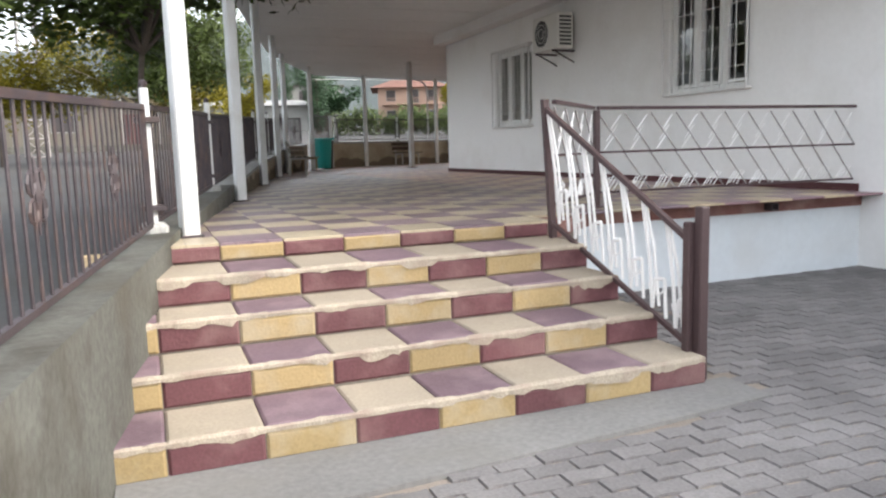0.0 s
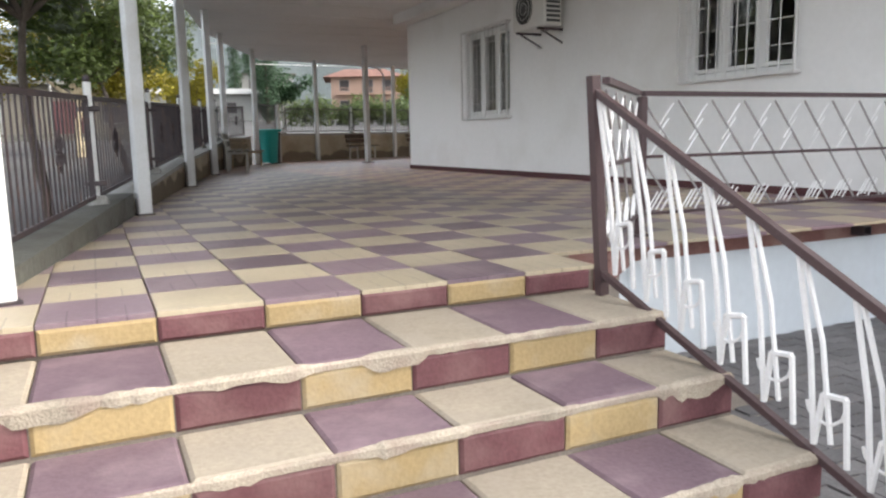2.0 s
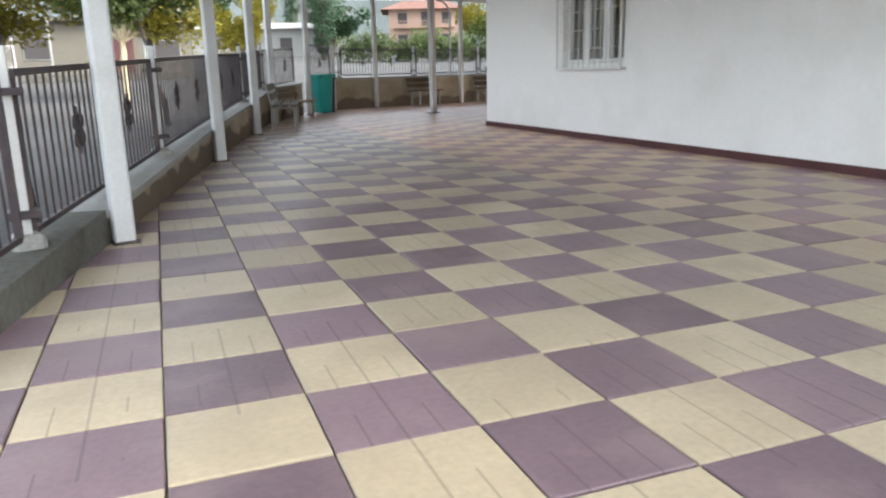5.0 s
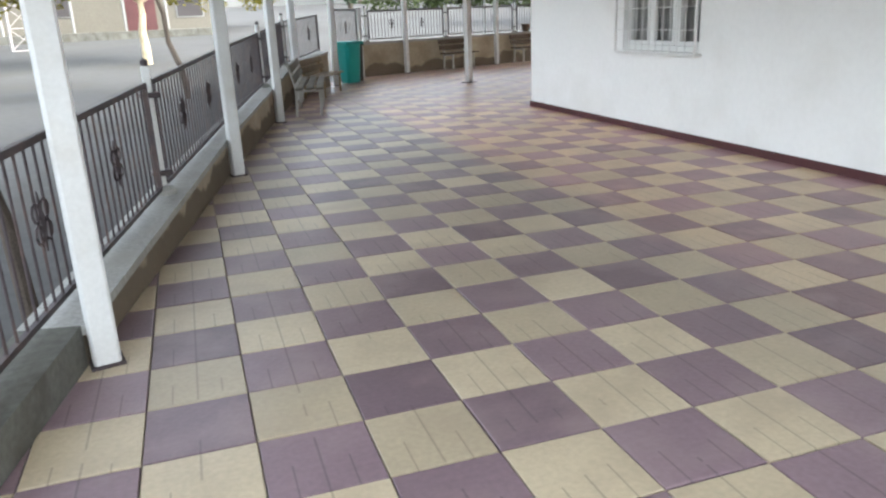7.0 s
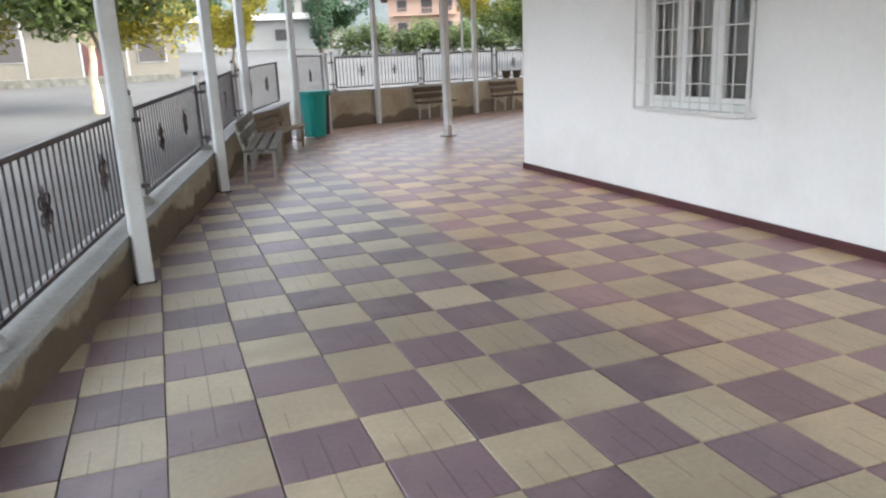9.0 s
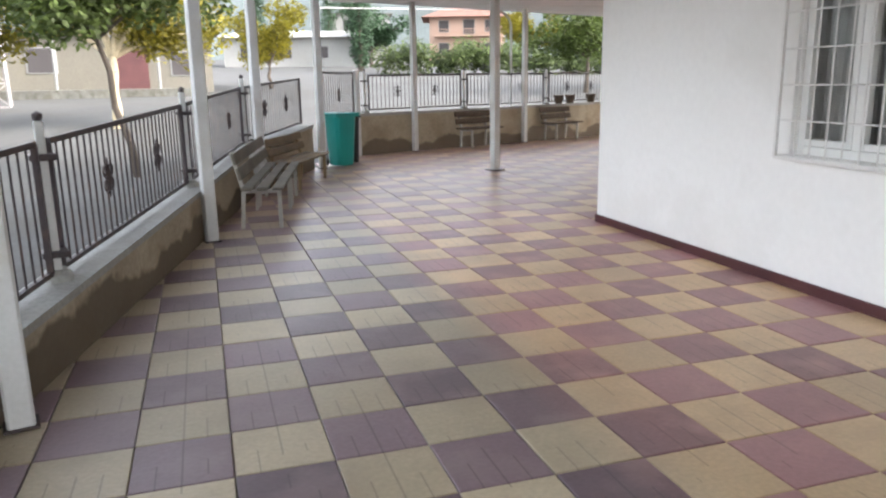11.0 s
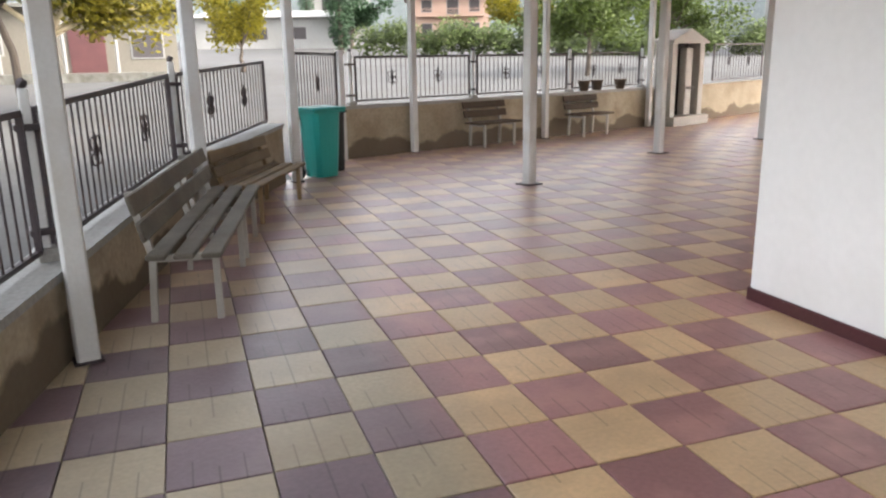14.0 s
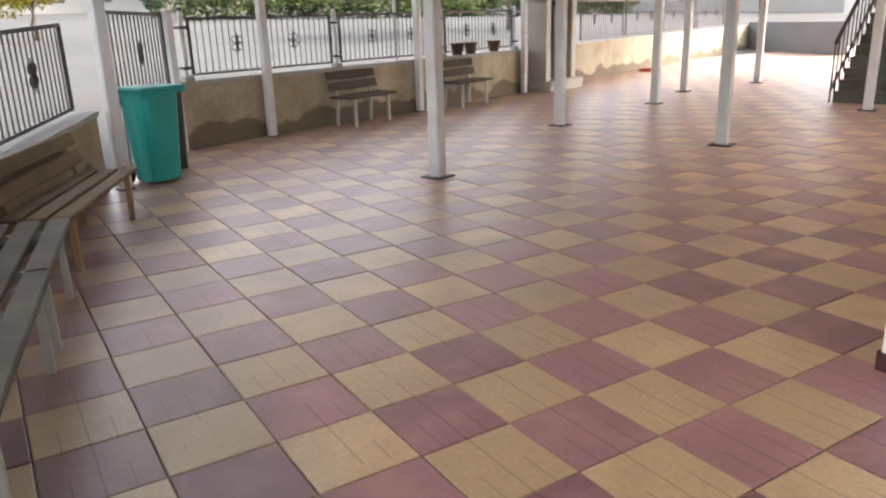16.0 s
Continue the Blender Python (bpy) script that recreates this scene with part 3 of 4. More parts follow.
# ---- benches ----
def bench(x, y, rz, L, wood, frame, label):
    """Slatted bench, its front along local +x; local y along its length."""
    b = thing("bench", (x, y, 0), rz, label, "bench", "terrace benches")
    for s in (-1, 1):
        yy = s * (L / 2 - 0.16)
        bm = B()
        sqbar(bm, (0.2, yy, 0), (0.2, yy, 0.42), 0.04)
        part("leg", bm, frame, b)
        bm = B()
        sqbar(bm, (-0.2, yy, 0), (-0.17, yy, 0.42), 0.04)
        sqbar(bm, (-0.17, yy, 0.42), (-0.27, yy, 0.82), 0.04)
        part("leg", bm, frame, b)
        part("cross_rail", sqbar(B(), (-0.18, yy, 0.405), (0.22, yy, 0.405), 0.04), frame, b)
    for k, xx in enumerate((-0.12, 0.04, 0.2)):
        part("seat_slat", box(B(), (xx, 0, 0.445), (0.118, L, 0.035), bevel=0.008), wood, b)
    for k, (xx, zz) in enumerate(((-0.185, 0.6), (-0.225, 0.76))):
        m = Matrix.Rotation(radians(-14), 4, "Y")
        part("back_slat", box(B(), (xx, 0, zz), (0.03, L, 0.125), rot=m, bevel=0.008), wood, b)
    return b


bench(3.33, 18.24, -10.8, 1.55, WOODG, BENCHM, "weathered grey slatted bench on a pale steel frame")
bench(3.57, 19.5, -10.8, 1.1, WOODG, BENCHM, "short weathered grey slatted bench end to end with another")
brown = bench(4.06, 21.1, -24, 1.7, WOODO, mat("bench_brown_steel", (0.3, 0.22, 0.12), 0.6, 0.15, 9, 0.05), "brown slatted bench against the stained low wall")
brown.scale = (1, 1, 0.9)
bench(8.75, 25.8, -69, 1.08, WOODB, BENCHM, "dark brown slatted bench against the far low wall")
bench(11.3, 26.7, -69, 1.08, WOODB, BENCHM, "brown slatted bench against the far low wall")

# ---- wheeled bin ----
b = thing("wheelie_bin", (5.08, 23.2, 0), 25, "tall teal plastic wheeled rubbish bin with closed lid", "bin")
bm = B()
r = bmesh.ops.create_cone(bm, cap_ends=True, segments=20, radius1=0.2, radius2=0.26, depth=1.02, matrix=Matrix.Translation((0, 0, 0.55)))
for v in bm.verts:
    k = max(abs(math.cos(math.atan2(v.co.y, v.co.x))), abs(math.sin(math.atan2(v.co.y, v.co.x))))
    v.co.x *= 1 + (1 / k - 1) * 0.55
    v.co.y *= 1 + (1 / k - 1) * 0.55
b.scale = (0.95, 0.95, 0.88)
part("body", bm, TEAL, b)
part("lid", box(B(), (0, 0, 1.085), (0.58, 0.56, 0.05), bevel=0.02), TEAL, b)
part("rim", box(B(), (0, 0, 1.045), (0.555, 0.54, 0.03), bevel=0.01), TEAL, b)
part("handle", bar(B(), (-0.22, 0.31, 1.02), (0.22, 0.31, 1.02), 0.016, 8), TEAL, b)
for s in (-1, 1):
    part("wheel", bar(B(), (s * 0.2, 0.23, 0.1), (s * 0.27, 0.23, 0.1), 0.1, 14), BLACK, b, "black rubber wheel")
b = thing("dark_bin", (5.4, 23.85, 0), 20, "dark plastic bin standing behind the teal one", "bin")
bm = B()
bmesh.ops.create_cone(bm, cap_ends=True, segments=14, radius1=0.13, radius2=0.16, depth=0.85, matrix=Matrix.Translation((0, 0, 0.43)))
part("body", bm, BLACK, b)
part("lid", box(B(), (0, 0, 0.87), (0.3, 0.3, 0.04), bevel=0.015), BLACK, b)

# ---- air conditioner ----
a = thing("air_conditioner", (BX - 0.25, 11.25, 2.12), 0, "white outdoor air-conditioning unit bracketed high on the wall", "air conditioner")
part("casing", box(B(), (0, 0, 0.3), (0.3, 0.84, 0.58), bevel=0.02), ACW, a)
bm = B()
bmesh.ops.create_cone(bm, cap_ends=True, segments=24, radius1=0.22, radius2=0.22, depth=0.012, matrix=Matrix.Translation((-0.152, 0.1, 0.3)) @ Matrix.Rotation(radians(90), 4, "Y"))
part("fan_opening", bm, ACD, a, "dark round fan opening")
for rr in (0.08, 0.15, 0.22):
    bm = B()
    pts = [(-0.164, 0.1 + rr * math.cos(q * math.tau / 20), 0.3 + rr * math.sin(q * math.tau / 20)) for q in range(20)]
    for p, q in zip(pts, pts[1:] + pts[:1]):
        bar(bm, p, q, 0.005, 4)
    part("grille_ring", bm, ACW, a)
for k in range(8):
    part("louvre", box(B(), (0, -0.423, 0.08 + k * 0.062), (0.22, 0.008, 0.034)), ACD, a)
for s in (-1, 1):
    bm = B()
    sqbar(bm, (-0.17, s * 0.28, -0.015), (0.25, s * 0.28, -0.015), 0.03)
    sqbar(bm, (-0.1, s * 0.28, -0.03), (0.25, s * 0.28, -0.2), 0.02)
    part("bracket", bm, DARKM, a)

# ---- retaining wall and railings by the stairs ----
bm = prism(B(), [(2.70, 4.84), (3.42, 5.47), (BX, 5.47), (BX, 5.7), (3.3, 5.7), (2.70, 5.1)], GZ - 0.1, -0.14)
struct("wall_retaining", bm, RETW, "bluish-white painted retaining wall under the terrace edge", "wall")
bm = prism(B(), [(2.70, 4.80), (3.44, 5.43), (BX - 0.03, 5.43), (BX - 0.03, 5.72), (3.3, 5.72), (2.70, 5.1)], -0.138, -0.02)
struct("trim_cornice", bm, mat("maroon_cornice", (0.2, 0.09, 0.075), 0.7, 0.2, 7, 0.2, stain=(0.35, 0.24, 0.2), stain_amt=0.5), "worn maroon edging course along the terrace edge", "edging")

sp = thing("drain_spout", (5.4, 5.43, -0.085), 0, "short dark drain spout under the terrace edge", "spout")
bm = B()
for c, q in (((0, -0.04, 0.03), (0.08, 0.12, 0.008)), ((0, -0.04, -0.03), (0.08, 0.12, 0.008)), ((-0.036, -0.04, 0), (0.008, 0.12, 0.052)), ((0.036, -0.04, 0), (0.008, 0.12, 0.052))):
    box(bm, c, q)
part("channel", bm, DARKM, sp)

NX = 2.6
rail = thing("stair_railing", (NX, 4.66, 0), 0, "brown steel stair railing with white zigzag ironwork", "railing")
top0, top1 = Vector((-0.04, 0, 0.81)), Vector((0.04, -1.42, 0.02))
low0, low1 = Vector((0, 0, 0.0)), Vector((0.04, -1.42, GZ + 0.2))
part("newel", sqbar(B(), (0.01, 0, -0.11), (-0.05, 0, 0.875), 0.045), RAILB, rail)
part("newel", box(B(), (0.04, -1.42, GZ / 2 + 0.06), (0.05, 0.05, 0.88), bevel=0.006), RAILB, rail)
part("newel", box(B(), (0.085, -1.47, GZ / 2 + 0.1), (0.06, 0.06, 0.97), bevel=0.006), RAILB, rail)
part("handrail", sqbar(B(), top0, top1, 0.035, 0.03), RAILB, rail)
part("lower_rail", sqbar(B(), low0, low1, 0.03, 0.025), RAILB, rail)
nz = 7
for k in range(nz):
    def on(u, v):
        a0, b0 = low0.lerp(low1, u), top0.lerp(top1, u)
        return a0.lerp(b0, v)
    u = (k + 0.1) / nz
    w = 1 / nz
    bm = B()
    chain = [(0, 0.98), (0.3, 0.5), (0.42, 0.05), (0.55, 0.35), (0.95, 0.42), (1.02, 0.06)]
    for p, q in zip(chain, chain[1:]):
        bar(bm, on(min(1, u + p[0] * w), p[1]), on(min(1, u + q[0] * w), q[1]), 0.011, 6)
    part("zigzag_bar", bm, WHITEM, rail)
    bm = B()
    chain = [(0.12, 0.98), (0.5, 0.62), (0.72, 0.12)]
    for p, q in zip(chain, chain[1:]):
        bar(bm, on(min(1, u + p[0] * w), p[1]), on(min(1, u + q[0] * w), q[1]), 0.01, 6)
    part("zigzag_bar", bm, WHITEM, rail)
    bm = B()
    m = on(min(1, u + 0.6 * w), 0.3)
    pts = [m + Vector((0, 0.07 * math.cos(q), 0.06 * math.sin(q))) for q in [math.pi * (1 + j / 6) for j in range(7)]]
    for p, q in zip(pts, pts[1:]):
        bar(bm, p, q, 0.006, 5)
    part("scroll", bm, WHITEM, rail)


def lattice_rail(a, b, name="terrace_railing"):
    """Terrace railing: two rails with a band of stacked chevrons, in the vertical plane from a to b."""
    a, b = Vector((*a, 0)), Vector((*b, 0))
    f = thing(name, a, 0, "dark steel terrace railing with a lattice of white diagonal bars", "railing", "terrace railings")
    d = b - a
    t = d.normalized()
    up = Vector((0, 0, 1))
    part("top_rail", sqbar(B(), up * 0.86, d + up * 0.86, 0.035, 0.03), RAILB, f)
    part("middle_rail", sqbar(B(), up * 0.48, d + up * 0.48, 0.025, 0.02), RAILB, f)
    part("bottom_rail", sqbar(B(), up * 0.13, d + up * 0.13, 0.025, 0.02), RAILB, f)
    n = max(2, round(d.length / 0.27))
    w = d.length / n
    for k in range(n):
        o = t * (k * w)
        bm = B()
        bar(bm, o + up * 0.82, o + t * w + up * 0.49, 0.008, 5)
        bar(bm, o + up * 0.47, o + t * w + up * 0.14, 0.008, 5)
        part("lattice_bar", bm, GREYM, f)
        for q in range(3):
            bm = B()
            c = o + t * w * (0.42 + 0.12 * q) + up * (0.56 + 0.09 * q)
            bar(bm, c - t * 0.06 - up * 0.075, c + t * 0.05 + up * 0.06, 0.006, 5)
            part("chevron_bar", bm, WHITEM, f)
        for q in range(4):
            bm = B()
            c = o + t * w * (0.3 + 0.14 * q) + up * (0.22 - 0.012 * abs(q - 1.5))
            bar(bm, c - t * 0.045 - up * 0.06, c + t * 0.045 + up * 0.06, 0.006, 5)
            part("chevron_bar", bm, WHITEM, f)
    return f


lattice_rail((NX + 0.05, 4.70), (3.5, 5.5))
lattice_rail((3.56, 5.53), (BX - 0.06, 5.53))
p = thing("rail_post", (3.53, 5.5, 0), 0, "short brown steel railing post", "post")
part("shaft", box(B(), (0, 0, 0.42), (0.05, 0.05, 0.84), bevel=0.005), RAILB, p)
part("foot", box(B(), (0, 0, 0.006), (0.1, 0.1, 0.012)), RAILB, p)

# ---- stone fountain cabinet ----
k = thing("fountain", (14.42, 27.95, 0), 21, "pale stone drinking fountain cabinet with a gabled top", "fountain")
k.scale = (0.92, 0.92, 0.9)
part("plinth", box(B(), (0, -0.05, 0.12), (1.6, 0.75, 0.24), bevel=0.02), STAINLESS, k)
for s in (-1, 1):
    part("side_panel", box(B(), (s * 0.62, 0, 1.15), (0.22, 0.5, 1.82), bevel=0.01), STAINLESS, k)
part("back_panel", box(B(), (0, 0.15, 1.15), (1.02, 0.12, 1.82)), DARKROOM, k, "dark recessed back panel")
part("column", box(B(), (0.12, -0.1, 1.1), (0.3, 0.2, 1.7), bevel=0.02), STAINLESS, k)
bm = prism(B(), [(-0.8, -0.32), (0.8, -0.32), (0.8, 0.32), (-0.8, 0.32)], 2.06, 2.12)
prism(bm, [(-0.75, -0.3), (0.0, -0.3), (0.0, 0.3), (-0.75, 0.3)], 2.12, [2.14, 2.42, 2.42, 2.14])
prism(bm, [(0.0, -0.3), (0.75, -0.3), (0.75, 0.3), (0.0, 0.3)], 2.12, [2.42, 2.14, 2.14, 2.42])
part("gable", bm, STAINLESS, k)
for s in (-1, 1):
    bm = bar(B(), (0.12 + s * 0.08, -0.2, 0.95), (0.12 + s * 0.08, -0.3, 0.95), 0.03, 8)
    bar(bm, (0.12 + s * 0.08, -0.29, 0.95), (0.12 + s * 0.08, -0.29, 0.86), 0.018, 8)
    part("tap", bm, GREYM, k, "small metal tap")

# flower pots on the far wall
for x, off in ((11.45, 0.1), (11.85, 0.1), (12.6, 0.1)):
    y = 26.62 + (x - 10.2) * 0.362 + off
    p = thing("flower_pot", (x, y, 0.886), 0, "small dark brown flower pot on the wall coping", "flower pot", "pots on the wall")
    bm = B()
    bmesh.ops.create_cone(bm, cap_ends=True, segments=14, radius1=0.09, radius2=0.13, depth=0.2, matrix=Matrix.Translation((0, 0, 0.1)))
    part("pot", bm, WOODB, p)
    bm = B()
    bmesh.ops.create_cone(bm, cap_ends=True, segments=14, radius1=0.14, radius2=0.14, depth=0.035, matrix=Matrix.Translation((0, 0, 0.2)))
    part("rim", bm, WOODB, p)

# ---- outer stair at the back ----
st = thing("outer_stairs", (15.7, 22.3, 0), 17, "grey concrete outer stairs with a dark iron banister", "stairs")
for i in range(12):
    part("step", prism(B(), [(0.28 * i, -2.2), (0.28 * (i + 1) - 0.002, -2.2), (0.28 * (i + 1) - 0.002, 0), (0.28 * i, 0)], 0.0, 0.175 * (i + 1)), CONC, st)
bm = B()
sqbar(bm, (0, 0.05, 0.95), (3.36, 0.05, 3.0), 0.05)
sqbar(bm, (0, 0.05, 0.2), (3.36, 0.05, 2.3), 0.035)
part("banister", bm, DARKM, st)
for i in range(15):
    part("baluster", bar(B(), (0.24 * i, 0.05, 0.0 + 0.147 * i), (0.24 * i, 0.05, 0.95 + 0.146 * i), 0.014, 5), DARKM, st)
# red hose by the wall
h = thing("hose_coil", (19.4, 29.8, 0), 0, "coil of red garden hose on the floor", "hose")
bm = B()
for r, z in ((0.22, 0.02), (0.25, 0.05), (0.2, 0.07)):
    pts = [(r * math.cos(q * math.tau / 16), r * math.sin(q * math.tau / 16), z) for q in range(16)]
    for p, q in zip(pts, pts[1:] + pts[:1]):
        bar(bm, p, q, 0.016, 5)
part("coil", bm, SEAT_RED, h)

# thin curved downpipe behind the far fence
dp = thing("downpipe", (10.05, 27.0, 0), 0, "thin pale curved pipe behind the far fence", "pipe")
bm = bar(B(), (0, 0, -0.3), (0, 0, 2.75), 0.03, 8)
pts = [Vector((-0.45 + 0.45 * math.cos(a), 0, 2.75 + 0.4 * math.sin(a))) for a in [k * math.pi / 14 for k in range(8)]]
for p, q in zip(pts, pts[1:]):
    bar(bm, p, q, 0.03, 8)
part("pipe", bm, POSTW, dp)
part("collar", bar(B(), (0, 0, 1.6), (0, 0, 1.66), 0.04, 8), GREYM, dp)

# ---- outside: buildings ----
def simple_house(name, x, y, z, rz, L, D, H, wallm, label, openings, roofm=None, roof_h=1.4, over=0.5):
    """A plain house; its front along local x at y=0, body behind. openings: x, z, w, h, kind."""
    hse = thing(name, (x, y, z), rz, label, "house")
    part("wall", box(B(), (0, D / 2, H / 2 - 0.3), (L, D, H + 0.6)), wallm, hse)
    bm = B()
    if roofm:
        a, b2, c, d2 = -L / 2 - over, L / 2 + over, -over, D + over
        v = [bm.verts.new(q) for q in ((a, c, H), (b2, c, H), (b2, d2, H), (a, d2, H), (a + D * 0.35, D / 2, H + roof_h), (b2 - D * 0.35, D / 2, H + roof_h))]
        for f in ((0, 1, 5, 4), (1, 2, 5), (2, 3, 4, 5), (3, 0, 4), (3, 2, 1, 0)):
            bm.faces.new([v[i] for i in f])
        part("roof", bm, roofm, hse)
    else:
        part("roof", box(bm, (0, D / 2, H + 0.08), (L + 2 * over, D + 2 * over, 0.18)), CONC, hse)
    for ox, oz, w, hh, kind in openings:
        if kind == "door":
            part("door", box(B(), (ox, -0.03, oz + hh / 2), (w, 0.08, hh)), BROWND, hse, "dark red door")
        elif kind == "balcony":
            bm = box(B(), (ox, -0.6, oz), (w, 1.2, 0.15))
            for q in range(int(w / 0.25) + 1):
                box(bm, (ox - w / 2 + q * 0.25, -1.18, oz + 0.5), (0.04, 0.04, 0.9))
            box(bm, (ox, -1.18, oz + 0.97), (w, 0.06, 0.06))
            part("balcony", bm, wallm, hse)
        else:
            wn_ = part("window", box(B(), (ox, -0.01, oz + hh / 2), (w + 0.16, 0.08, hh + 0.14), bevel=0.01), GREYW, hse)
            part("pane", box(B(), (ox, -0.04, oz + hh / 2), (w, 0.06, hh)), DARKROOM, wn_, "dark glass")
    return hse


low = simple_house("low_house", -11.5, 53.0, 1.05, 3, 30, 8, 3.3, CREAM, "long low cream house with a dark red door",
             [(-10, 1.0, 1.3, 1.2, "w"), (-4.5, 1.0, 1.3, 1.2, "w"), (10.9, 0.0, 1.6, 2.3, "door"), (1, 1.0, 1.3, 1.2, "w"), (6.6, 1.2, 1.3, 1.2, "w"), (13.6, 1.0, 1.4, 1.2, "w")], None, over=0.7)
for x in (4.0, 7.4, 10.0, 12.2):
    part("veranda_post", bar(B(), (x, -2.2, -0.6), (x, -2.2, 3.3), 0.07, 8), GREYW, low, "thin white post")
part("plinth", box(B(), (0, -1.4, 0.05), (29, 2.8, 0.5), bevel=0.02), CONC, low, "grey concrete plinth")
simple_house("salmon_house", 41.0, 116.7, 4.6, -18, 11, 10, 6.0, PINK, "two-storey salmon house with balconies and a red tiled roof",
             [(-3.4, 0.9, 1.4, 1.4, "w"), (0, 0.9, 1.4, 1.4, "w"), (3.4, 0.9, 1.4, 1.4, "w"), (-3.4, 3.9, 1.4, 1.6, "w"), (0.3, 3.6, 1.6, 2.0, "w"), (3.4, 3.9, 1.4, 1.6, "w"), (0, 3.3, 9.5, 1, "balcony")], ROOFT, 1.7, 1.2)
simple_house("white_house", 27.5, 128.0, 5.2, -10, 9, 9, 6.5, GREYW, "white two-storey house with a flat roof", [(-2, 1, 1.4, 1.5, "w"), (2, 1, 1.4, 1.5, "w"), (-2, 4.2, 1.4, 1.5, "w"), (2, 4.2, 1.4, 1.5, "w")])
simple_house("long_shed", 14.0, 95.0, 3.2, -8, 17, 7, 3.2, GREYW, "long white single-storey shed with a low roof", [(-6, 1, 1.4, 1.2, "w"), (-2, 1, 1.4, 1.2, "w"), (2, 1, 1.4, 1.2, "w"), (6, 1, 1.4, 1.2, "w")], CAP, 0.9, 0.8)
simple_house("street_house", 62.0, 62.0, 1.5, -50, 22, 10, 6.5, GREYW, "pale street house with several windows", [(-7, 1, 1.6, 1.6, "w"), (-2, 1, 1.6, 1.6, "w"), (3, 1, 1.6, 1.6, "w"), (-7, 4, 1.6, 1.6, "w"), (-2, 4, 1.6, 1.6, "w"), (3, 4, 1.6, 1.6, "w")], ROOFT, 2.0, 0.7)

# lattice mast
mast = thing("lattice_mast", (-5.6, 46.0, 0.7), 10, "tall steel lattice mast", "mast")
bm = B()
for sx in (-1, 1):
    for sy in (-1, 1):
        sqbar(bm, (sx * 0.55, sy * 0.55, 0), (sx * 0.3, sy * 0.3, 16), 0.09)
part("legs", bm, GREYM, mast)
bm = B()
for i in range(16):
    w = 0.55 - 0.25 * i / 16
    for q in range(4):
        c = [(w, w), (-w, w), (-w, -w), (w, -w)]
        a, b2 = c[q], c[(q + 1) % 4]
        sqbar(bm, (*a, i), (*b2, i), 0.05)
        sqbar(bm, (*a, i), (*b2, i + 1), 0.04)
part("bracing", bm, GREYM, mast)

# hills
bm = B()
rng = random.Random(4)
prev = None
for i in range(61):
    a = radians(-70 + 150 * i / 60)
    rr = 900
    hgt = 150 + 42 * math.sin(a * 2.3 + 0.6) + 16 * math.sin(a * 9) + rng.uniform(-3, 3)
    p = (bm.verts.new((rr * math.sin(a), rr * math.cos(a), -5)), bm.verts.new((rr * 1.12 * math.sin(a), rr * 1.12 * math.cos(a), hgt * 0.6)), bm.verts.new((rr * 1.3 * math.sin(a), rr * 1.3 * math.cos(a), hgt)))
    if prev:
        for q in (0, 1):
            bm.faces.new((prev[q], p[q], p[q + 1], prev[q + 1]))
    prev = p
struct("backdrop_hills", bm, HILL, "hazy grey-green hills on the horizon", "hills")


# ---- trees ----
def leaves(rng, blobs, count, size):
    """Many small bent leaves scattered through uneven clumps."""
    vs, fs = [], []
    for _ in range(count):
        c, r = rng.choice(blobs)
        d = Vector((rng.gauss(0, 1), rng.gauss(0, 1), rng.gauss(0, 0.8)))
        d = d.normalized() * r * (rng.random() ** 0.45)
        p = Vector(c) + d
        u = Vector((rng.gauss(0, 1), rng.gauss(0, 1), rng.gauss(0, 0.6))).normalized()
        v = u.orthogonal().normalized() * size * rng.uniform(0.35, 0.6)
        u = u * size * rng.uniform(0.6, 1.3)
        i = len(vs)
        vs += [p - u, p + v, p + u, p - v]
        fs += [(i, i + 1, i + 2), (i, i + 2, i + 3)]
    me = bpy.data.meshes.new("crown")
    me.from_pydata(vs, [], fs)
    return me


def tree(x, y, z, h, spread, leafm, seed, label, trunk_h=2.2, tr=0.13, count=4500, leaf=0.1, bark=BARK, lean=0.0):
    rng = random.Random(seed)
    t = thing("tree", (x, y, z), rng.uniform(0, 360), label, "tree")
    bm = B()
    pts = [Vector((0, 0, -0.1))]
    for k in range(1, 5):
        pts.append(Vector((lean * k * 0.25 + rng.uniform(-0.09, 0.09), rng.uniform(-0.09, 0.09), trunk_h * k / 4)))
    for k in range(4):
        bar(bm, pts[k], pts[k + 1] + (pts[k + 1] - pts[k]) * 0.03, tr * (1 - 0.12 * k), 9, tr * (1 - 0.12 * (k + 1)))
    blobs = []
    for k in range(11):
        a = k * 2.4 + rng.uniform(-0.4, 0.4)
        rr = spread * rng.uniform(0.35, 0.95)
        tip = pts[-1] + Vector((rr * math.cos(a), rr * math.sin(a), (h - trunk_h) * rng.uniform(0.1, 0.85)))
        mid = pts[-1].lerp(tip, 0.5) + Vector((0, 0, 0.2))
        bar(bm, pts[-1] - Vector((0, 0, 0.1)), mid, tr * 0.5, 6, tr * 0.3)
        bar(bm, mid, tip, tr * 0.3, 5, tr * 0.08)
        blobs += [(tip, spread * rng.uniform(0.22, 0.42)), (mid, spread * rng.uniform(0.18, 0.32))]
    part("trunk", bm, bark, t)
    me = leaves(rng, blobs, count, leaf)
    me.materials.append(leafm)
    c = new("crown", me)
    c.parent = t
    return t


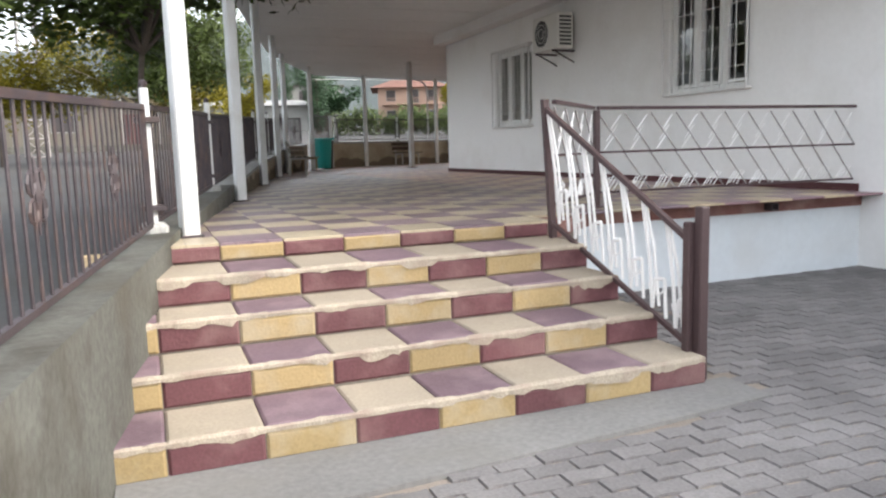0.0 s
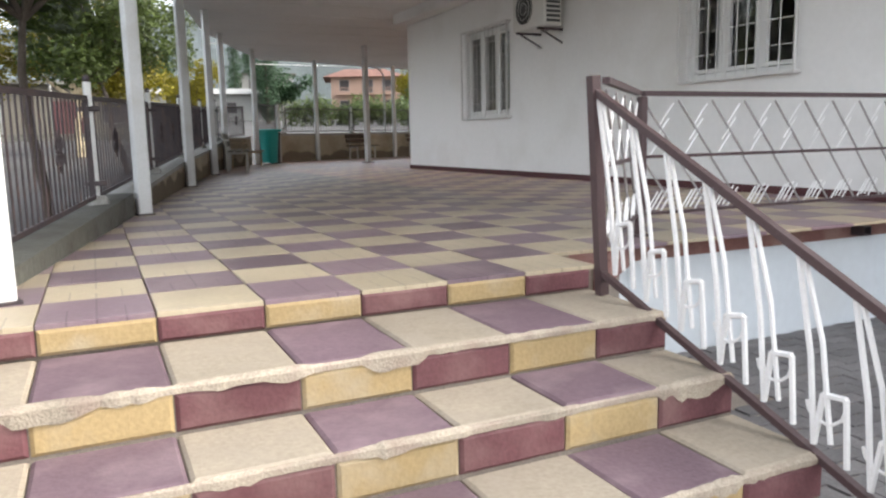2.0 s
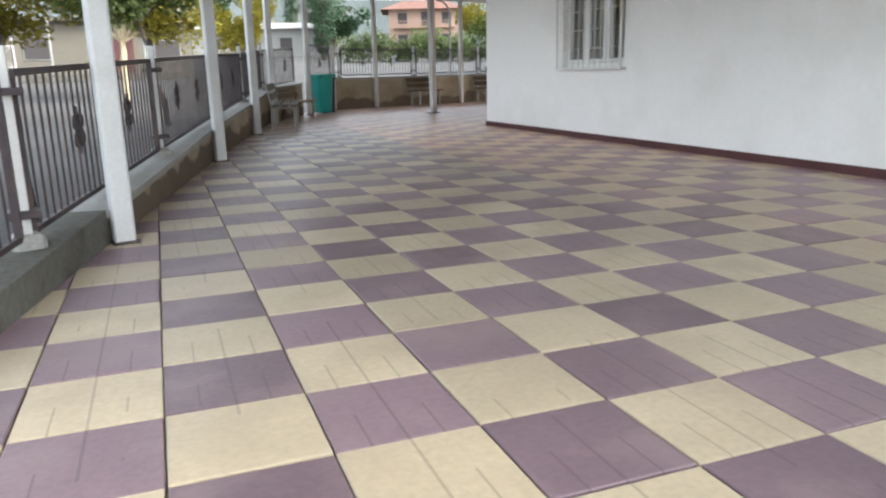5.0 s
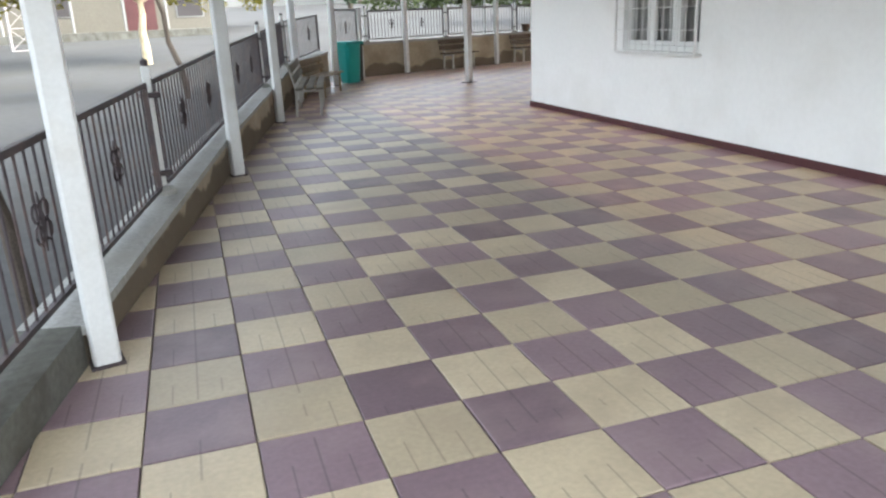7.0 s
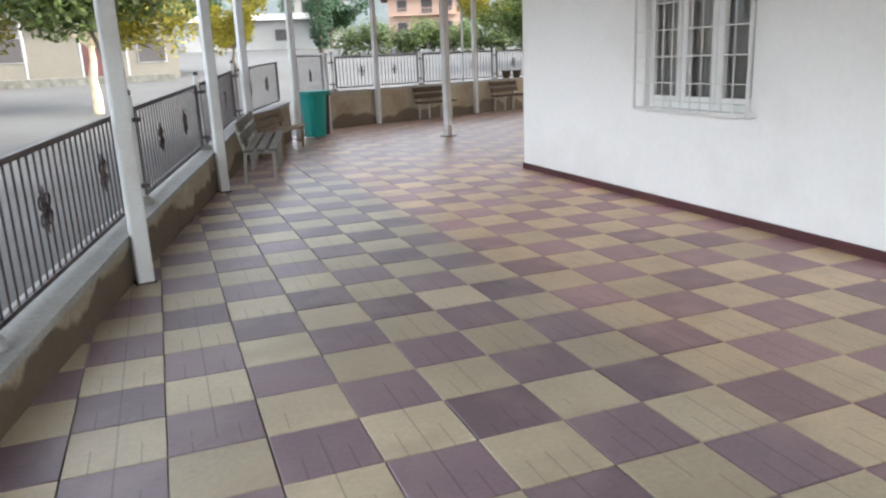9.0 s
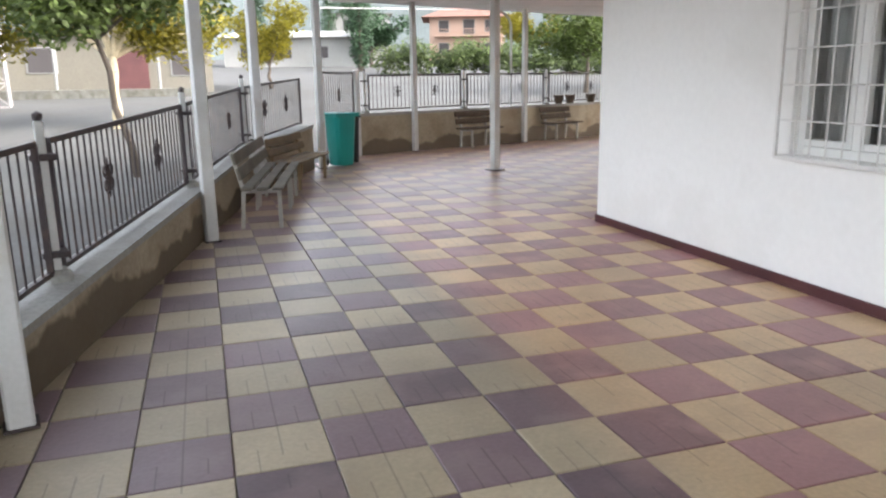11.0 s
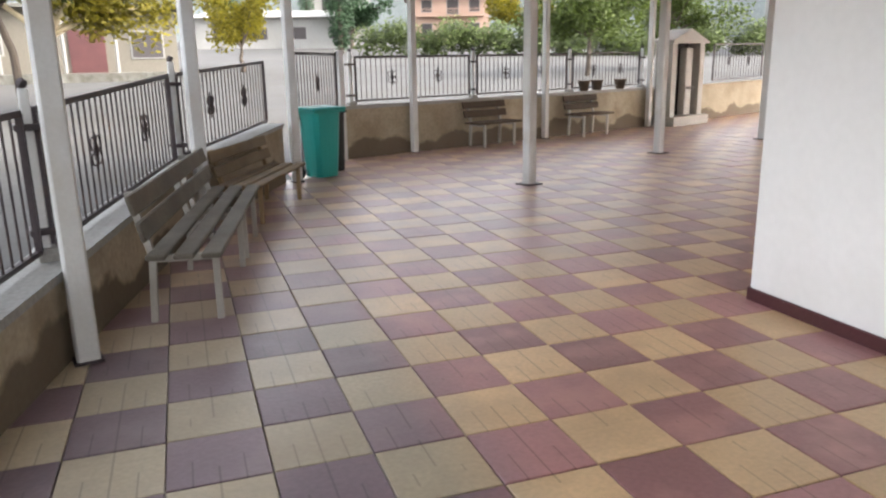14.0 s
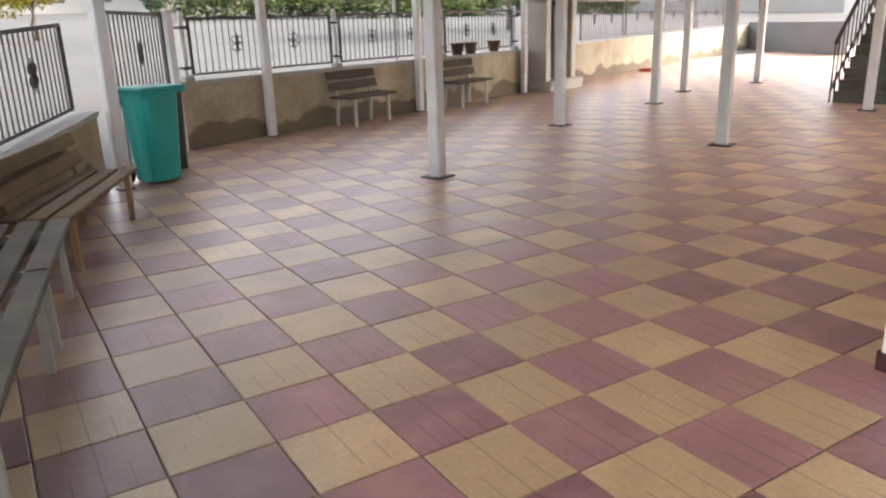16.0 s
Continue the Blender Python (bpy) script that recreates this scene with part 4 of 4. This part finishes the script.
def cypress(x, y, z, h, w, seed):
    rng = random.Random(seed)
    t = thing("cypress", (x, y, z), 0, "slim dark green cypress tree", "tree", "cypresses")
    part("trunk", bar(B(), (0, 0, -0.2), (0, 0, h * 0.9), w * 0.2, 7, 0.03), BARK, t)
    blobs = [((rng.uniform(-0.15, 0.15) * w, rng.uniform(-0.15, 0.15) * w, h * (0.1 + 0.86 * k / 13)), w * (0.25 + 0.75 * math.sin(math.pi * (0.12 + 0.8 * (1 - k / 13)) ** 1.0) ** 0.8) * 0.9) for k in range(14)]
    me = leaves(rng, blobs, 2200, w * 0.14)
    me.materials.append(LEAF_D)
    c = new("crown", me)
    c.parent = t
    return t


tree(0.05, 11.6, ground_z(11.6), 6.4, 2.6, LEAF_G, 1, "leafy green tree with a thin dark trunk beside the fence", 2.7, 0.07, 12000, 0.085, lean=-0.25)
tree(1.4, 25.4, ground_z(25), 6.6, 2.7, LEAF_G, 2, "green tree with a thin dark leaning trunk", 2.7, 0.085, 13000, 0.09, lean=-0.5)
tree(0.1, 36.0, ground_z(36), 7.0, 3.4, LEAF_Y, 3, "yellowing tree with a trunk coloured pale as if sunlit", 2.3, 0.18, 14000, 0.11, BARK_LIT)
tree(-7.5, 22.0, ground_z(22), 7.5, 3.2, LEAF_G, 4, "broad green tree in the yard", 2.8, 0.16, 8000, 0.11)
tree(-6.0, 38.0, ground_z(38), 7.5, 3.8, LEAF_Y, 5, "yellow-green tree in the yard", 2.2, 0.16, 12000, 0.12)
tree(6.8, 56.0, ground_z(56), 5.4, 2.4, LEAF_Y, 6, "drooping yellow-green tree behind the yard", 1.4, 0.13, 6000, 0.13)
tree(23.0, 47.0, ground_z(47), 6.5, 3.4, LEAF_G, 7, "leafy green tree behind the far fence", 2.0, 0.15, 8000, 0.13)
tree(30.0, 50.0, ground_z(50), 6.8, 3.6, LEAF_G, 8, "leafy green tree behind the far fence", 2.0, 0.16, 8000, 0.13)
tree(21.0, 92.0, ground_z(92), 8.0, 4.0, LEAF_D, 9, "dark round tree beside the white shed", 1.8, 0.25, 5000, 0.22)
tree(44.0, 100.0, ground_z(100), 8.0, 5.0, LEAF_Y, 10, "yellowish tree before the salmon house", 2.0, 0.25, 5000, 0.24)
tree(38.5, 40.0, ground_z(40), 6.5, 3.2, LEAF_G, 11, "leafy green tree by the street", 2.2, 0.15, 7000, 0.13)
for i, (x, y, h, w) in enumerate(((17.3, 80, 8.5, 1.5), (22.5, 128, 12, 1.6), (26, 135, 12, 1.6), (11.0, 120, 10, 1.7))):
    cypress(x, y, ground_z(y) - 0.1, h, w, 20 + i)

# hedge beyond the road
rng = random.Random(31)
blobs = []
for i in range(70):
    u = i / 69
    blobs.append(((19 + 34 * u + rng.uniform(-1, 1), 74 - 10 * u + rng.uniform(-1.5, 1.5), rng.uniform(0.6, 2.0) + ground_z(74 - 10 * u)), rng.uniform(0.9, 1.6)))
me = leaves(rng, blobs, 16000, 0.22)
me.materials.append(LEAF_H)
tagged(new("hedge", me), "overgrown light green hedge beyond the road", "hedge", "", "stuff")

# ---- front pavers ----
def paver_mesh(name, w, h, material, seed):
    """A chamfered wavy paver, top at 0."""
    n = 6
    out = []
    for i in range(n + 1):
        out.append((-w / 2 + w * i / n, -h / 2 + 0.009 * math.sin(i / n * math.tau)))
    for i in range(n, -1, -1):
        out.append((-w / 2 + w * i / n, h / 2 + 0.009 * math.sin(i / n * math.tau)))
    vs = [(x, y, -0.03) for x, y in out] + [(x * 0.96, y * 0.93, 0.0) for x, y in out]
    k = len(out)
    fs = [tuple(range(k, 2 * k))] + [(i, (i + 1) % k, k + (i + 1) % k, k + i) for i in range(k)]
    me = bpy.data.meshes.new(name)
    me.from_pydata(vs, [], fs)
    me.materials.append(material)
    return me


pave = struct("pavement", prism(B(), [(-3, -5), (14, -5), (14, 5.46), (-3, 5.46)], GZ - 0.3, GZ - 0.012), MORTAR, "grey interlocking concrete pavers in front of the stairs", "pavement")
pm = paver_mesh("paver", 0.205, 0.105, PAVER, 1)
rest_v, rest_f = [], []
count = 0
rng = random.Random(8)
for j in range(-14, 52):
    for i in range(-3, 44):
        x = 0.0 + i * 0.21 + (0.105 if j % 2 else 0)
        y = j * 0.11
        if y > 5.4 or x > 8.3 or (y > 2.57 + max(0, x) * 0.078 and x < 2.93) or (x < 3.6 and y > 4.6) or x < -0.6:
            continue
        if y > 1.7 and x < 5.2 and count < 300:
            o = new("paver", pm)
            o.parent = pave
            o.location = (x, y, GZ + rng.uniform(-0.004, 0.003))
            count += 1
        else:
            k = len(rest_v)
            dz = GZ + rng.uniform(-0.004, 0.003)
            rest_v += [(v.co.x + x, v.co.y + y, v.co.z + dz) for v in pm.vertices]
            rest_f += [tuple(q + k for q in p.vertices) for p in pm.polygons]
me = bpy.data.meshes.new("paver_rest")
me.from_pydata(rest_v, [], rest_f)
me.materials.append(PAVERJ)
o = new("paver_field", me)
o.parent = pave
tagged(o, kind="stuff")


# ---- stair tiles ----
def slab_mesh(name, w, d, h, material, ch=0.006):
    """A tile from (0,0) to (w,d), top at 0, chamfered top edge."""
    g = 0.003
    a = [(g, g), (w - g, g), (w - g, d - g), (g, d - g)]
    c = [(g + ch, g + ch), (w - g - ch, g + ch), (w - g - ch, d - g - ch), (g + ch, d - g - ch)]
    vs = [(x, y, -h) for x, y in a] + [(x, y, -ch * 0.7) for x, y in a] + [(x, y, 0) for x, y in c]
    fs = [(8, 9, 10, 11)]
    for i in range(4):
        j = (i + 1) % 4
        fs += [(i, j, 4 + j, 4 + i), (4 + i, 4 + j, 8 + j, 8 + i)]
    me = bpy.data.meshes.new(name)
    me.from_pydata(vs, [], fs)
    me.materials.append(material)
    return me


rng = random.Random(12)
cache = {}


def step_tile(name, w, d, h, m):
    key = (name, round(w, 3), round(d, 3), m.name)
    if key not in cache:
        cache[key] = slab_mesh(name, w, d, h, m, 0.012)
    o = new(name, cache[key])
    o.parent = stairs
    return o


for k in range(0, 5):
    z, y0 = ZS[k], YS[k]
    R = z - ZS[k + 1]
    for i in range(-5, 3):
        x0, x1 = max(OX + i * T, SX0 + 0.01), min(OX + (i + 1) * T, SX1)
        if k == 0:
            x1 = min(x1, 2.7)
        if x1 - x0 < 0.03:
            continue
        if k > 0:
            o = step_tile("tread_tile", x1 - x0, YS[k - 1] - y0, 0.03, STEP_Y if i % 2 == 0 else STEP_P)
            o.location = (x0, y0, z + rng.uniform(-0.002, 0.003))
            o.rotation_euler = (rng.uniform(-0.006, 0.006), 0, 0)
        o = step_tile("riser_tile", x1 - x0, R - (0.018 if k == 0 else 0.03), 0.02, RIS_M if i % 2 == 0 else RIS_Y)
        o.matrix_basis = Matrix.Translation((x0, y0 + 0.002 - 0.006, z - R + 0.002)) @ Matrix.Rotation(radians(90), 4, "X")
    if k > 0:
        # crumbled cement along the worn nosing
        bm = B()
        n = 150
        rows = []
        for q in range(n + 1):
            x = SX0 + 0.01 + (SX1 - SX0 - 0.02) * q / n
            a = max(0.0, noise.noise((x * 2.1, k * 7.3, 0.5)) * 0.05 + noise.noise((x * 9, k * 3.1, 2)) * 0.02 + 0.012)
            m = min(1.0, max(0.0, 0.5 + 2.2 * (noise.noise((q * 0.11, k * 5.7, 9)) + 0.4 * noise.noise((q * 0.5, k * 2.7, 4)))))
            a *= m
            rows.append([bm.verts.new(v) for v in ((x, y0 - 0.004 - 0.009 * m, z - 0.03 - a), (x, y0 - 0.004 - 0.010 * m, z - 0.012), (x, y0 + 0.004 - 0.006 * m, z - 0.006 + 0.008 * m), (x, y0 + 0.004 + a * 0.35, z - 0.004 + 0.0085 * m), (x, y0 + 0.01, z - 0.03))])
        for r0, r1 in zip(rows, rows[1:]):
            for q in range(4):
                bm.faces.new((r0[q], r1[q], r1[q + 1], r0[q + 1]))
        bmesh.ops.delete(bm, geom=[v for v in bm.verts if not v.link_faces], context="VERTS")
        o = part("worn_nosing", bm, WORN, stairs, "crumbled cement along the step edge")


# ---- floor tiles ----
def inside(x, y):
    n, c = len(floor_poly), False
    for i in range(n):
        (x1, y1), (x2, y2) = floor_poly[i], floor_poly[i - 1]
        if (y1 > y) != (y2 > y) and x < (x2 - x1) * (y - y1) / (y2 - y1) + x1:
            c = not c
    return c


tm = {0: slab_mesh("tile", T, T, 0.02, TILE_Y, 0.004), 1: slab_mesh("tile", T, T, 0.02, TILE_P, 0.004)}
rest = {0: ([], []), 1: ([], [])}
count = 0
rng = random.Random(77)
for j in range(0, 84):
    for i in range(-5, 92):
        x, y = OX + i * T, OY + j * T
        if not (inside(x + 0.2, y + 0.2) or inside(x + 0.02, y + 0.2) or inside(x + 0.38, y + 0.2) or inside(x + 0.3, y + 0.35)):
            continue
        if BX - 0.05 < x < BX + 5.9 and y < BY1 - 0.45:
            continue
        if j == 0 and x > 2.6:
            continue
        c = (i + j) % 2
        dz = rng.uniform(-0.0018, 0.0018)
        jx, jy = rng.uniform(-0.0015, 0.0015), rng.uniform(-0.0015, 0.0015)
        path_x = 1.5 + (y - 5) * 0.2
        if j < 37 and abs(x + 0.2 - path_x - 0.5) < 1.9 and count < 300:
            o = new("tile", tm[c])
            o.parent = floor_ob
            o.location = (x + jx, y + jy, dz)
            count += 1
        else:
            v, f = rest[c]
            k = len(v)
            v += [(p.co.x + x + jx, p.co.y + y + jy, p.co.z + dz) for p in tm[c].vertices]
            f += [tuple(q + k for q in p.vertices) for p in tm[c].polygons]
for c, m in ((0, TILE_YJ), (1, TILE_PJ)):
    me = bpy.data.meshes.new("tile_field")
    me.from_pydata(rest[c][0], [], rest[c][1])
    me.materials.append(m)
    o = new("tile_field", me)
    o.parent = floor_ob
    tagged(o, kind="stuff")
